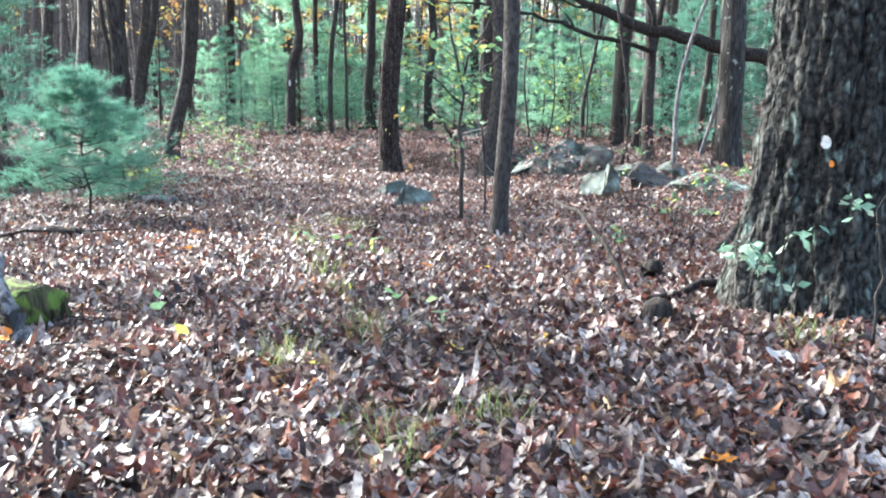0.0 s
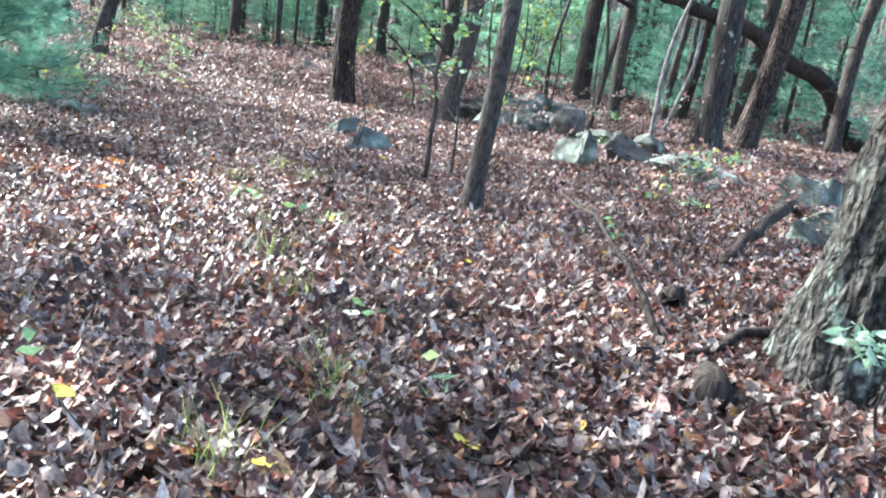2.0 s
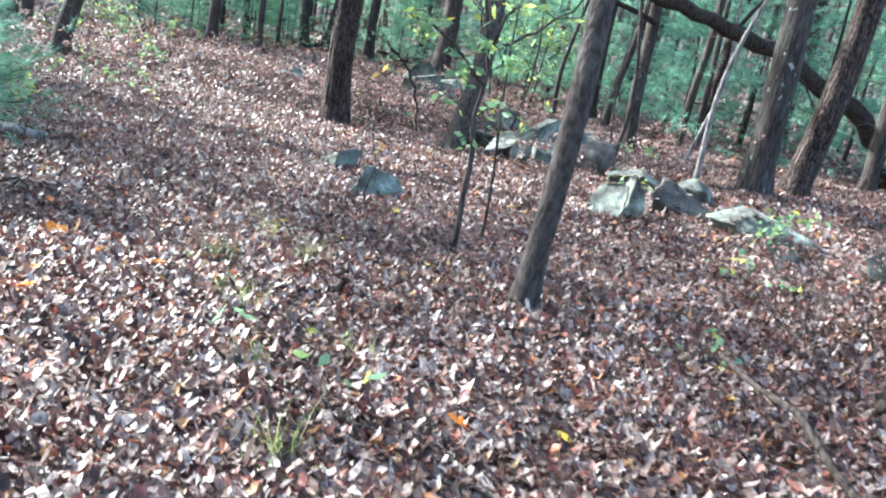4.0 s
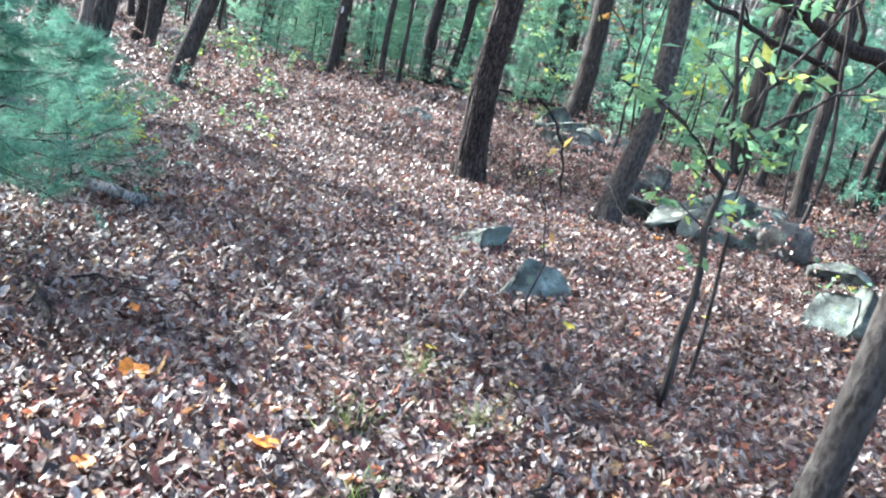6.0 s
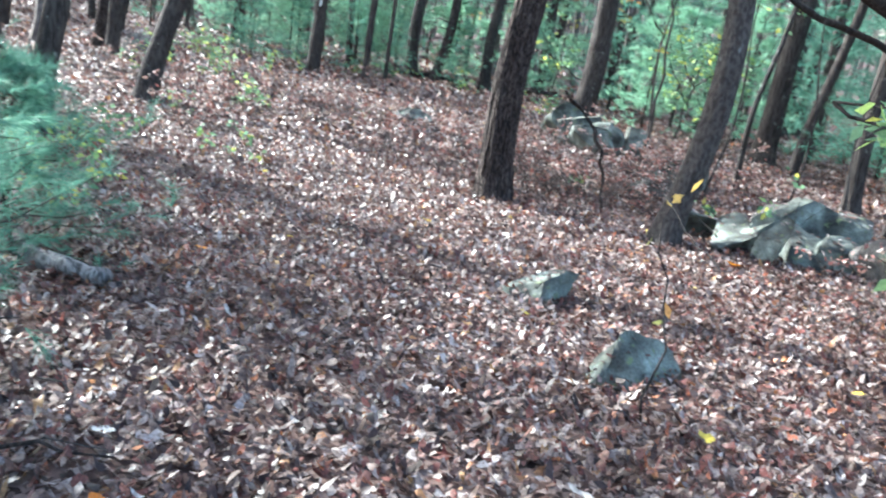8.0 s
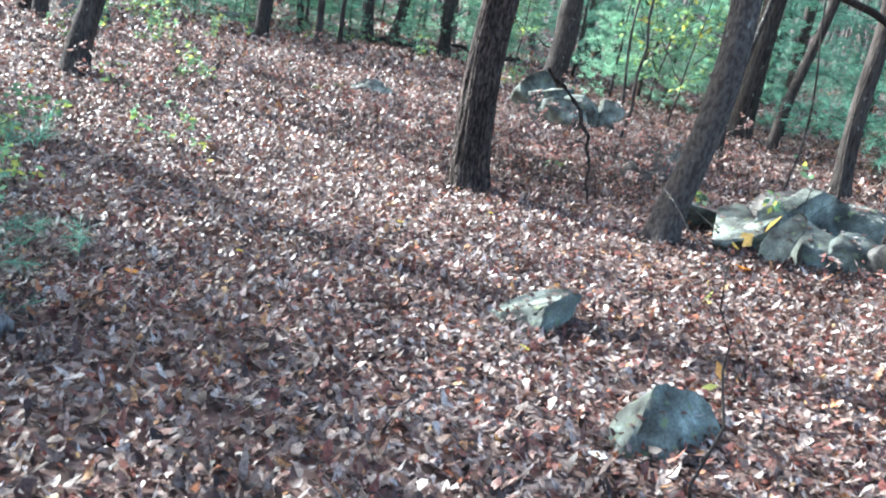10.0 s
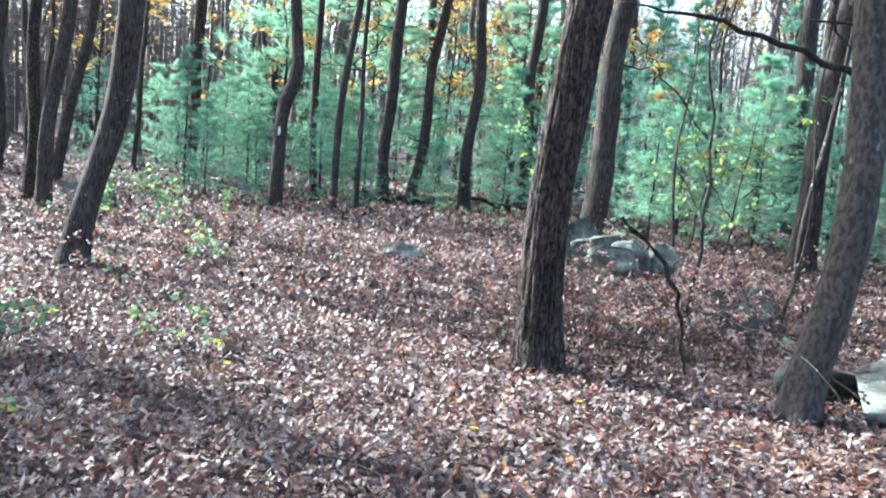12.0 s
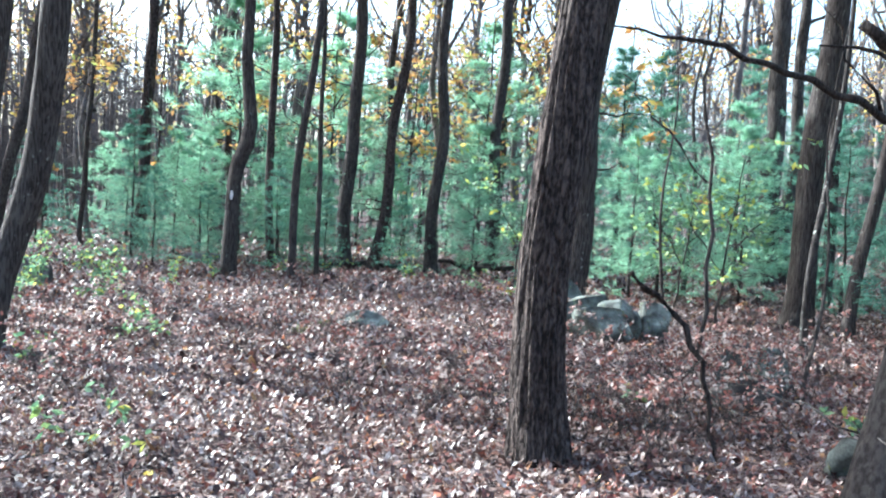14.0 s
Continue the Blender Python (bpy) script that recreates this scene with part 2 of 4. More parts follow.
def joined(pieces):
    verts, faces = [], []
    for v, f in pieces:
        k = len(verts)
        verts += list(v)
        faces += [tuple(i + k for i in q) for q in f]
    return verts, faces


def leaf_cloud(points, size, seed, droop=0.3, long=1.0):
    """Small folded four-cornered leaves scattered at the points."""
    rs = np.random.RandomState(seed)
    n = len(points)
    p = np.asarray(points, float)
    d = rs.normal(size=(n, 3))
    d[:, 2] = d[:, 2] * 0.5 - droop
    d /= np.linalg.norm(d, axis=1)[:, None]
    u = rs.normal(size=(n, 3))
    u -= d * (u * d).sum(1)[:, None]
    u /= np.linalg.norm(u, axis=1)[:, None]
    w = np.cross(d, u)
    s = size * rs.uniform(0.6, 1.25, (n, 1))
    v = np.stack([p, p + d * s * 0.5 * long + u * s * 0.3 + w * s * 0.08, p + d * s * long, p + d * s * 0.5 * long - u * s * 0.3 + w * s * 0.08], 1).reshape(-1, 3)
    k = np.arange(n)[:, None] * 4
    return v, np.concatenate([k + [0, 1, 2], k + [0, 2, 3]]).tolist()


def litter_cloud(xy, size, seed, lift=0.03, lobed=True):
    """Curled, creased fallen leaves on the forest floor: lobed outlines near by, plainer ones farther off."""
    rs = np.random.RandomState(seed)
    n = len(xy)
    if lobed:
        ang = np.linspace(0, 2 * np.pi, 8)[:-1]
        rad = np.array([1.1, 0.6, 0.95, 0.6, 0.8, 0.6, 0.95])
        out = np.stack([rad * np.cos(ang), rad * np.sin(ang) * 0.85], 1)
    else:
        out = np.array([(1, 0), (0.35, 0.5), (-0.45, 0.42), (-0.95, 0.05), (-0.35, -0.48), (0.3, -0.45)])
    m = len(out)
    o = out[None] * (1 + rs.uniform(-0.28, 0.28, (n, m, 1)))
    s = (size * rs.uniform(0.5, 1.35, n))[:, None]
    lx, ly = o[..., 0] * s, o[..., 1] * s * rs.uniform(0.5, 1.1, (n, 1))
    curl, twist, fold = rs.uniform(-0.5, 1.0, (n, 1)), rs.uniform(-0.9, 0.9, (n, 1)), rs.uniform(-0.2, 0.9, (n, 1))
    lz = (curl * lx ** 2 + twist * lx * ly) / s + fold * np.abs(ly) + rs.normal(0, 0.12, (n, m)) * s
    yaw, tx, ty = rs.uniform(0, 6.283, (n, 1)), rs.normal(0, 0.5, (n, 1)), rs.normal(0, 0.5, (n, 1))
    lz = lz + lx * tx + ly * ty
    x = xy[:, :1] + lx * np.cos(yaw) - ly * np.sin(yaw)
    y = xy[:, 1:] + lx * np.sin(yaw) + ly * np.cos(yaw)
    z0 = ground_z(xy[:, 0], xy[:, 1])[:, None] + rs.uniform(0.004, lift, (n, 1))
    ring = np.stack([x, y, z0 + lz], 2)
    if not lobed:
        v = ring.reshape(-1, 3)
        k = np.arange(n)[:, None] * 6
        return v, np.concatenate([k + [0, 1, 5], k + [1, 2, 4], k + [1, 4, 5], k + [2, 3, 4]])
    mid = np.stack([xy[:, 0], xy[:, 1], z0[:, 0]], 1)[:, None]
    v = np.concatenate([mid, ring], 1).reshape(-1, 3)
    k = np.arange(n)[:, None] * (m + 1)
    return v, np.concatenate([k + [0, 1 + i, 1 + (i + 1) % m] for i in range(m)])


def big_mesh(name, v, f, mat):
    """A mesh of triangles from arrays."""
    me = bpy.data.meshes.new(name)
    f = np.asarray(f, np.int32)
    me.vertices.add(len(v))
    me.vertices.foreach_set("co", np.asarray(v, np.float32).ravel())
    me.loops.add(f.size)
    me.loops.foreach_set("vertex_index", f.ravel())
    me.polygons.add(len(f))
    me.polygons.foreach_set("loop_start", np.arange(len(f), dtype=np.int32) * 3)
    me.materials.append(mat)
    me.update(calc_edges=True)
    me.validate()
    return me


# ---- the forest floor ----
def axis_steps(lo, hi, near_lo, near_hi, fine_step, coarse):
    a = list(np.arange(near_lo, near_hi, fine_step))
    left, v, st = [], near_lo, fine_step
    while v > lo:
        st = min(st * 1.25, coarse)
        v -= st
        left.append(v)
    right, v, st = [], near_hi, fine_step
    while v < hi:
        right.append(v)
        st = min(st * 1.25, coarse)
        v += st
    return np.array(left[::-1] + a + right)


gx, gy = axis_steps(-1500, 1500, -10, 10, 0.2, 120), axis_steps(-1500, 1500, -2, 30, 0.2, 120)
X, Y = np.meshgrid(gx, gy)
V = np.stack([X, Y, ground_z(X, Y)], 2).reshape(-1, 3)
w = len(gx)
i0 = (np.arange(len(gy) - 1)[:, None] * w + np.arange(w - 1)[None]).ravel()
F = np.concatenate([np.stack([i0, i0 + 1, i0 + w + 1], 1), np.stack([i0, i0 + w + 1, i0 + w], 1)])
me = big_mesh("ground", V, F, SOIL)
me.polygons.foreach_set("use_smooth", [True] * len(me.polygons))
tagged(new("ground", me), "brown forest floor of leaf mould under fallen leaves", "ground", kind="structure")

rs = np.random.RandomState(4)


def strip(y0, y1, density):
    n = int((y1 - y0) * ((0.66 * y1 + 3.2) * 1.0 + 0.62 * y1 + 1.2) * density)
    y = rs.uniform(y0, y1, n)
    x = rs.uniform(-3.2 - 0.66 * y1, 1.2 + 0.62 * y1, n)
    ok = (x > -3.2 - 0.62 * y) & (x < 1.2 + 0.58 * y)
    return np.stack([x, y], 1)[ok]


for label, rows in (("dense carpet of curled brown fallen leaves", [(0.6, 4, 2500, 0.026, True), (4, 8, 1700, 0.027, True), (8, 13, 1050, 0.029, False), (13, 17.5, 900, 0.029, False), (17.5, 24, 330, 0.042, False)]),
                    ("far carpet of brown fallen leaves", [(24, 34, 110, 0.06, False), (34, 52, 20, 0.1, False)])):
    vs, fs, k = [], [], 0
    for j, (y0, y1, dens, size, lobed) in enumerate(rows):
        v, f = litter_cloud(strip(y0, y1, dens), size, j + 3, 0.055, lobed)
        vs.append(v)
        fs.append(f + k)
        k += len(v)
    tagged(new("leaf_litter", big_mesh("leaf_litter", np.concatenate(vs), np.concatenate(fs), LITTER)), label, "fallen leaves", kind="stuff")


# ---- trees ----
def trunk_mesh(name, height, r0, lean, seed, mat, sides=14, rings=26, flare=0.5, ridge=0.06, taper=0.55, crook=0.12, ridges=9, runs=1.6):
    rnd = random.Random(seed)
    o = rnd.random() * 70
    verts, faces = [], []
    ph = rnd.random() * 6
    for i in range(rings):
        s = i / (rings - 1)
        h = height * s ** 1.6
        cx = lean[0] * h + crook * (noise.noise((o, h * 0.45, 0)) - noise.noise((o, 0, 0)))
        cy = lean[1] * h + crook * (noise.noise((o, h * 0.45, 9)) - noise.noise((o, 0, 9)))
        r = r0 * (1 - taper * h / height) * (1 + flare * math.exp(-h / (r0 * 1.6)))
        for k in range(sides):
            a = 2 * math.pi * k / sides
            root = 1 + 0.22 * flare * math.exp(-h / (r0 * 2)) * math.sin(5 * a + ph)
            rr = r * root * (1 + ridge * noise.noise((math.cos(a) * ridges * 0.45 + o, math.sin(a) * ridges * 0.45, h * runs)) + 0.5 * ridge * noise.noise((math.cos(a) * ridges, math.sin(a) * ridges + o, h * runs * 3)))
            verts.append((cx + rr * math.cos(a), cy + rr * math.sin(a), h - (0.12 if i == 0 else 0)))
    for i in range(rings - 1):
        for k in range(sides):
            k2 = (k + 1) % sides
            faces.append((i * sides + k, i * sides + k2, (i + 1) * sides + k2, (i + 1) * sides + k))
    faces.append(tuple((rings - 1) * sides + k for k in range(sides)))
    return mesh(name, verts, faces, mat)


def crown_parts(seed, spread, rise, leaves, leaf_size, limbs=9):
    """Limbs with twigs, and the places of the leaves along them."""
    rnd = random.Random(seed)
    wood, spots = [], []
    for k in range(limbs):
        a = k * 2.4 + rnd.random()
        z0 = rise * rnd.uniform(-0.75, 0.1)
        end = Vector((math.cos(a) * spread * rnd.uniform(0.5, 1), math.sin(a) * spread * rnd.uniform(0.5, 1), z0 + rise * rnd.uniform(0.3, 1)))
        pts = bend((0, 0, z0), end, 6, 0.5, seed * 31 + k)
        wood.append(tube(pts, [0.07 * (1 - 0.8 * i / 5) for i in range(6)], 5, caps=False))
        for j in range(5):
            p = pts[1 + j]
            q = p + Vector((rnd.uniform(-1, 1), rnd.uniform(-1, 1), rnd.uniform(0.1, 1.0))) * spread * 0.4
            tw = bend(p, q, 4, 0.25, seed * 77 + k * 9 + j)
            wood.append(tube(tw, [0.022, 0.016, 0.011, 0.005], 4, caps=False))
            spots += [tw[1], tw[2], tw[3], tw[3]]
    rsl = np.random.RandomState(seed)
    c = np.array([tuple(s) for s in spots])
    pick = c[rsl.randint(0, len(c), leaves)] + rsl.normal(0, 0.42, (leaves, 3))
    return joined(wood), leaf_cloud(pick, leaf_size, seed)


CROWNS = []
for k, (spread, rise, n, mat) in enumerate([(3.4, 4.5, 3000, CANOPY_LEAF), (2.8, 4.0, 1700, CANOPY_LEAF), (2.2, 5.0, 300, AUTUMN_LEAF), (1.8, 4.5, 160, AUTUMN_LEAF)]):
    (wv, wf), (lv, lf) = crown_parts(40 + k, spread, rise, n, 0.17)
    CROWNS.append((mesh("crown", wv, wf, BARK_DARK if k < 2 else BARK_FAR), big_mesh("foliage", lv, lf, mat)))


def tree(name, label, x, y, r0, lean_x, bark, crown, height=10.0, seed=1, lean_y=0.0, group="", **kw):
    t = thing(name, label, "tree", group, (x, y, gz(x, y)))
    part("trunk", trunk_mesh("trunk", height, r0, (lean_x, lean_y), seed, bark, **kw), t)
    if crown is not None:
        for n, me in zip(("crown", "foliage"), CROWNS[crown]):
            c = tagged(part(n, me, t), kind="stuff")
            c.location = (lean_x * height, lean_y * height, height - 0.4)
            c.rotation_euler = (0, 0, seed * 1.3)
    return t


# the near trees along the trail
oak = tree("oak_tree", "massive oak with deeply furrowed grey lichened bark", 1.75, 3.98, 0.29, 0.055, BARK_OAK, 0, 11.0, 3, sides=150, rings=260, flare=0.45, ridge=0.13, taper=0.4, crook=0.05, ridges=24, runs=3.2)
tree("oak_tree", "ridged brown-barked tree standing beside the leafy trail", -0.92, 15.1, 0.17, 0.022, BARK_BROWN, 0, 10.5, 8, sides=80, rings=130, flare=0.32, ridge=0.14, taper=0.4, crook=0.1, ridges=17, runs=1.2)
tree("maple_tree", "leaning smooth grey-brown tree beside the pile of stones", 0.68, 14.0, 0.13, 0.058, BARK_SMOOTH, 1, 10.0, 12, sides=28, rings=60, flare=0.35, ridge=0.1, taper=0.35, crook=0.22)
tree("maple_tree", "slender dark tree with thin flaky bark", 0.50, 7.46, 0.072, 0.024, BARK_SMOOTH, 1, 8.5, 15, sides=24, rings=70, flare=0.55, ridge=0.08, taper=0.3, crook=0.22)
tree("oak_tree", "dark leaning tree at the edge of the trail", -5.93, 18.6, 0.16, 0.088, BARK_DARK, 1, 11.0, 17, sides=24, rings=50, flare=0.35, taper=0.35, crook=0.3)
tree("oak_tree", "dark slanting tree behind the young pine", -5.85, 15.1, 0.135, 0.06, BARK_DARK, 1, 11.0, 19, sides=24, rings=50, flare=0.3, taper=0.35, crook=0.2)
tree("oak_tree", "upright grey tree behind the flat stones", 4.1, 12.3, 0.17, 0.0, BARK_GREY, 0, 11.0, 21, sides=28, rings=50, flare=0.4, ridge=0.1, taper=0.3, crook=0.05)
tree("oak_tree", "leaning grey-brown tree behind the flat stones", 4.75, 12.6, 0.16, 0.12, BARK_BROWN, 0, 11.0, 22, sides=28, rings=50, flare=0.4, ridge=0.1, taper=0.3, crook=0.08)
tree("maple_tree", "crooked dark tree under the hanging limb", 4.3, 17.8, 0.12, -0.03, BARK_DARK, 1, 10.0, 24, sides=18, rings=40, taper=0.35, crook=0.15)
tree("oak_tree", "thick dark tree among the pines", 4.5, 22.0, 0.2, 0.04, BARK_DARK, 1, 11.0, 26, sides=18, rings=40, taper=0.35)
tree("maple_tree", "thin leaning dark tree", 4.7, 21.0, 0.09, 0.13, BARK_DARK, 1, 10.0, 27, sides=14, rings=36, taper=0.35)

MIDDLE = [  # x, y, radius, lean
    (-4.3, 30.1, 0.1, 0.0), (-3.6, 27.6, 0.09, 0.08), (-3.1, 27.8, 0.055, 0.0), (-2.56, 30.3, 0.17, 0.03), (-1.9, 29.8, 0.13, 0.09),
    (-0.5, 30.0, 0.15, 0.02), (0.98, 22.4, 0.21, 0.07), (1.1, 31.2, 0.16, 0.03), (-8.6, 35.0, 0.18, 0.03), (-10.6, 36.0, 0.08, 0.05), (-10.9, 30.5, 0.15, 0.2),
    (-8.7, 24.5, 0.14, 0.1), (-9.6, 26.0, 0.13, 0.05), (-11.0, 24.0, 0.15, 0.06), (-12.3, 27.0, 0.14, 0.03), (-12.9, 24.5, 0.12, 0.05), (-1.5, 36.0, 0.14, 0.01),
    (7.6, 29.5, 0.26, 0.0), (8.4, 30.2, 0.16, 0.02), (5.7, 19.0, 0.08, 0.03), (6.4, 20.0, 0.12, 0.1), (7.6, 19.5, 0.16, 0.02), (9.0, 22.0, 0.15, -0.03), (8.2, 16.5, 0.13, 0.05),
    (10.5, 24.5, 0.17, 0.02), (6.6, 25.0, 0.12, 0.0), (3.6, 34.0, 0.12, 0.02), (5.0, 36.0, 0.12, -0.02), (2.2, 38.0, 0.14, 0.03), (-6.4, 37.0, 0.13, 0.0), (-13.5, 33.0, 0.16, 0.04),
]
for k, (x, y, r, lean) in enumerate(MIDDLE):
    t = tree("oak_tree" if k % 3 else "maple_tree", "bare-stemmed dark tree in the middle of the wood", x, y, r, lean, BARK_DARK if k % 4 else BARK_BROWN, 2 + k % 2, 10.5, 60 + k, group="trees of the middle wood", sides=12, rings=34, flare=0.4, ridge=0.12, taper=0.35, crook=0.15)
    rnd = random.Random(400 + k)
    for _ in range(7):      # dead side branches low on the stem
        h, w, L = rnd.uniform(0.8, 5.5), rnd.uniform(0, 6.28), rnd.uniform(0.35, 1.3)
        p = Vector((lean * h, 0, h))
        q = p + Vector((math.cos(w) * L, math.sin(w) * L, rnd.uniform(-0.2, 0.6) * L))
        part("branch", mesh("branch", *tube(bend(p, q, 6, 0.12 * L, k * 9 + int(h * 50)), [0.02, 0.016, 0.012, 0.009, 0.006, 0.003], 5, caps=False), BARK_DARK), t)

kink = thing("oak_tree", "crooked dark tree with a sharp bend and a trail mark", "tree", at=(-4.95, 27.9, gz(-4.95, 27.9)))
path = [Vector(p) for p in ((0, 0, -0.1), (0.01, 0, 0.25), (0.03, 0, 1.0), (0.06, 0, 1.9), (0.12, 0, 2.3), (0.3, 0, 2.75), (0.37, 0, 3.2), (0.32, 0, 3.7), (0.24, 0, 4.6), (0.28, 0, 6.0), (0.45, 0, 8.0), (0.5, 0, 10.2))]
part("trunk", mesh("trunk", *tube(path, [0.2, 0.16, 0.145, 0.14, 0.15, 0.15, 0.14, 0.135, 0.12, 0.11, 0.09, 0.05], 16, 0.15, 5), BARK_DARK), kink)
for n, me in zip(("crown", "foliage"), CROWNS[2]):
    tagged(part(n, me, kink), kind="stuff").location = (0.5, 0, 9.8)

# unseen oaks added beside the trail and behind the start, to cast dappled shade
shade = tree("oak_tree", "unseen leafy oak added to shade the trail", -10.8, 10.4, 0.2, 0.02, BARK_OAK, 0, 10.5, 91, group="surrounding oaks", sides=12, rings=24)
thin = tree("oak_tree", "unseen half-bare oak added for broken shade", -17.5, 20.5, 0.2, 0.02, BARK_OAK, 1, 10.5, 92, group="surrounding oaks", sides=12, rings=24)
for k, (t, x, y) in enumerate([(thin, -6.2, -3.6), (thin, -9.8, 0.6), (thin, -14.6, 5.6), (shade, -7.6, 8.2), (shade, -11.5, 16.5), (shade, -19.4, 18.6), (shade, -19.9, 24.2)]):
    copy_thing(t, pose(x, y, gz(x, y), 0, 0, 67 * k))

# slim saplings
for x, y, r, lx, h, bark, label in [
    (3.05, 14.6, 0.035, -0.03, 6, BARK_DARK, "thin straight dark sapling"), (3.2, 11.9, 0.035, 0.13, 6, WOOD_PALE, "thin pale leaning sapling"),
    (4.6, 27.0, 0.06, 0.04, 7, BARK_DARK, "thin crooked sapling"), (5.1, 17.0, 0.04, 0.13, 6, WOOD_PALE, "thin pale leaning sapling"),
    (3.2, 19.4, 0.05, 0.07, 7, BARK_GREY, "thin pale sapling"), (2.15, 21.4, 0.03, 0.02, 4, BARK_DARK, "thin straight dark sapling"),
    (0.45, 9.06, 0.014, 0.03, 2.4, BARK_DARK, "thin straight dark sapling"), (2.0, 17.2, 0.02, 0.05, 3.5, BARK_DARK, "thin straight dark sapling"),
    (2.6, 16.0, 0.018, -0.04, 3.2, BARK_DARK, "thin straight dark sapling"), (3.6, 16.5, 0.02, 0.03, 3.5, BARK_DARK, "thin straight dark sapling")]:
    s = thing("sapling", label + " rising from the leaves", "sapling", "thin saplings", (x, y, gz(x, y)))
    part("stem", trunk_mesh("stem", h, r, (lx, 0), int(x * 97 + y * 31) % 999, bark, 8, 24, 0.3, 0.05, 0.75, 0.28), s)

# far wood: bare thin trees, one build copied
FAR = []
for k in range(5):
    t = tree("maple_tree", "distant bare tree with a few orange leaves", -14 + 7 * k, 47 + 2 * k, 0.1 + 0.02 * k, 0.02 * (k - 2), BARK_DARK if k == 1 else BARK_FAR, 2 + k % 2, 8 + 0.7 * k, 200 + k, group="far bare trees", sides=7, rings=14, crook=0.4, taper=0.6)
    FAR.append(t)
rnd = random.Random(11)
for k in range(190):
    y = rnd.uniform(34, 80)
    x = rnd.uniform(-0.75, 0.72) * y - 1
    copy_thing(FAR[k % 5], pose(x, y, gz(x, y) - 0.05, 0, 0, rnd.uniform(0, 360)))
for k in range(16):   # thin wood beyond the bend of the trail
    y = rnd.uniform(24, 45)
    x = -0.36 * y - rnd.uniform(0.5, 16)
    copy_thing(FAR[k % 5], pose(x, y, gz(x, y) - 0.05, 0, 0, rnd.uniform(0, 360)))
for k in range(46):   # wood to the sides and behind, where the sun comes from
    a = rnd.uniform(0, 360)
    d = rnd.uniform(13, 40)
    x, y = d * math.cos(radians(a)), 8 + d * math.sin(radians(a))
    if y > 9 and abs(x) < 0.62 * y + 3:
        continue
    copy_thing(FAR[k % 5], pose(x, y, gz(x, y) - 0.05, 0, 0, rnd.uniform(0, 360)))


# the pale bark colour of these woods stands in for haze
# dense twiggy woods in the distance
rs2 = np.random.RandomState(9)
fv, ff = [], []
for k in range(1900):
    y = rs2.uniform(48, 125) if k < 1500 else rs2.uniform(46, 80)
    x = rs2.uniform(-0.85, 0.8 if k < 1500 else -0.22) * y
    z, h, r = gz(x, y) - 0.2, rs2.uniform(6, 12), rs2.uniform(0.05, 0.12)
    lean = rs2.normal(0, 0.05, 2)
    o = len(fv)
    for q, rr in ((0, r), (0.5, r * 0.7), (1, r * 0.15)):
        for i in range(4):
            fv.append((x + lean[0] * h * q + rr * math.cos(i * 1.57), y + lean[1] * h * q + rr * math.sin(i * 1.57), z + h * q))
    for j in range(2):
        for i in range(4):
            p0, p1 = o + j * 4 + i, o + j * 4 + (i + 1) % 4
            ff += [(p0, p1, p1 + 4), (p0, p1 + 4, p0 + 4)]
    for i in range(26):
        q = rs2.uniform(0.15, 1)
        bx, by, bz = x + lean[0] * h * q, y + lean[1] * h * q, z + h * q
        d = rs2.normal(0, 1, 3) * (1.3, 1.3, 0.5) + (0, 0, 0.9)
        o = len(fv)
        fv += [(bx, by, bz - 0.03), (bx, by, bz + 0.03), (bx + d[0], by + d[1], bz + d[2])]
        ff.append((o, o + 1, o + 2))
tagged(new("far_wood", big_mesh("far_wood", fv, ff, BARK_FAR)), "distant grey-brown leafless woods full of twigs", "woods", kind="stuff")


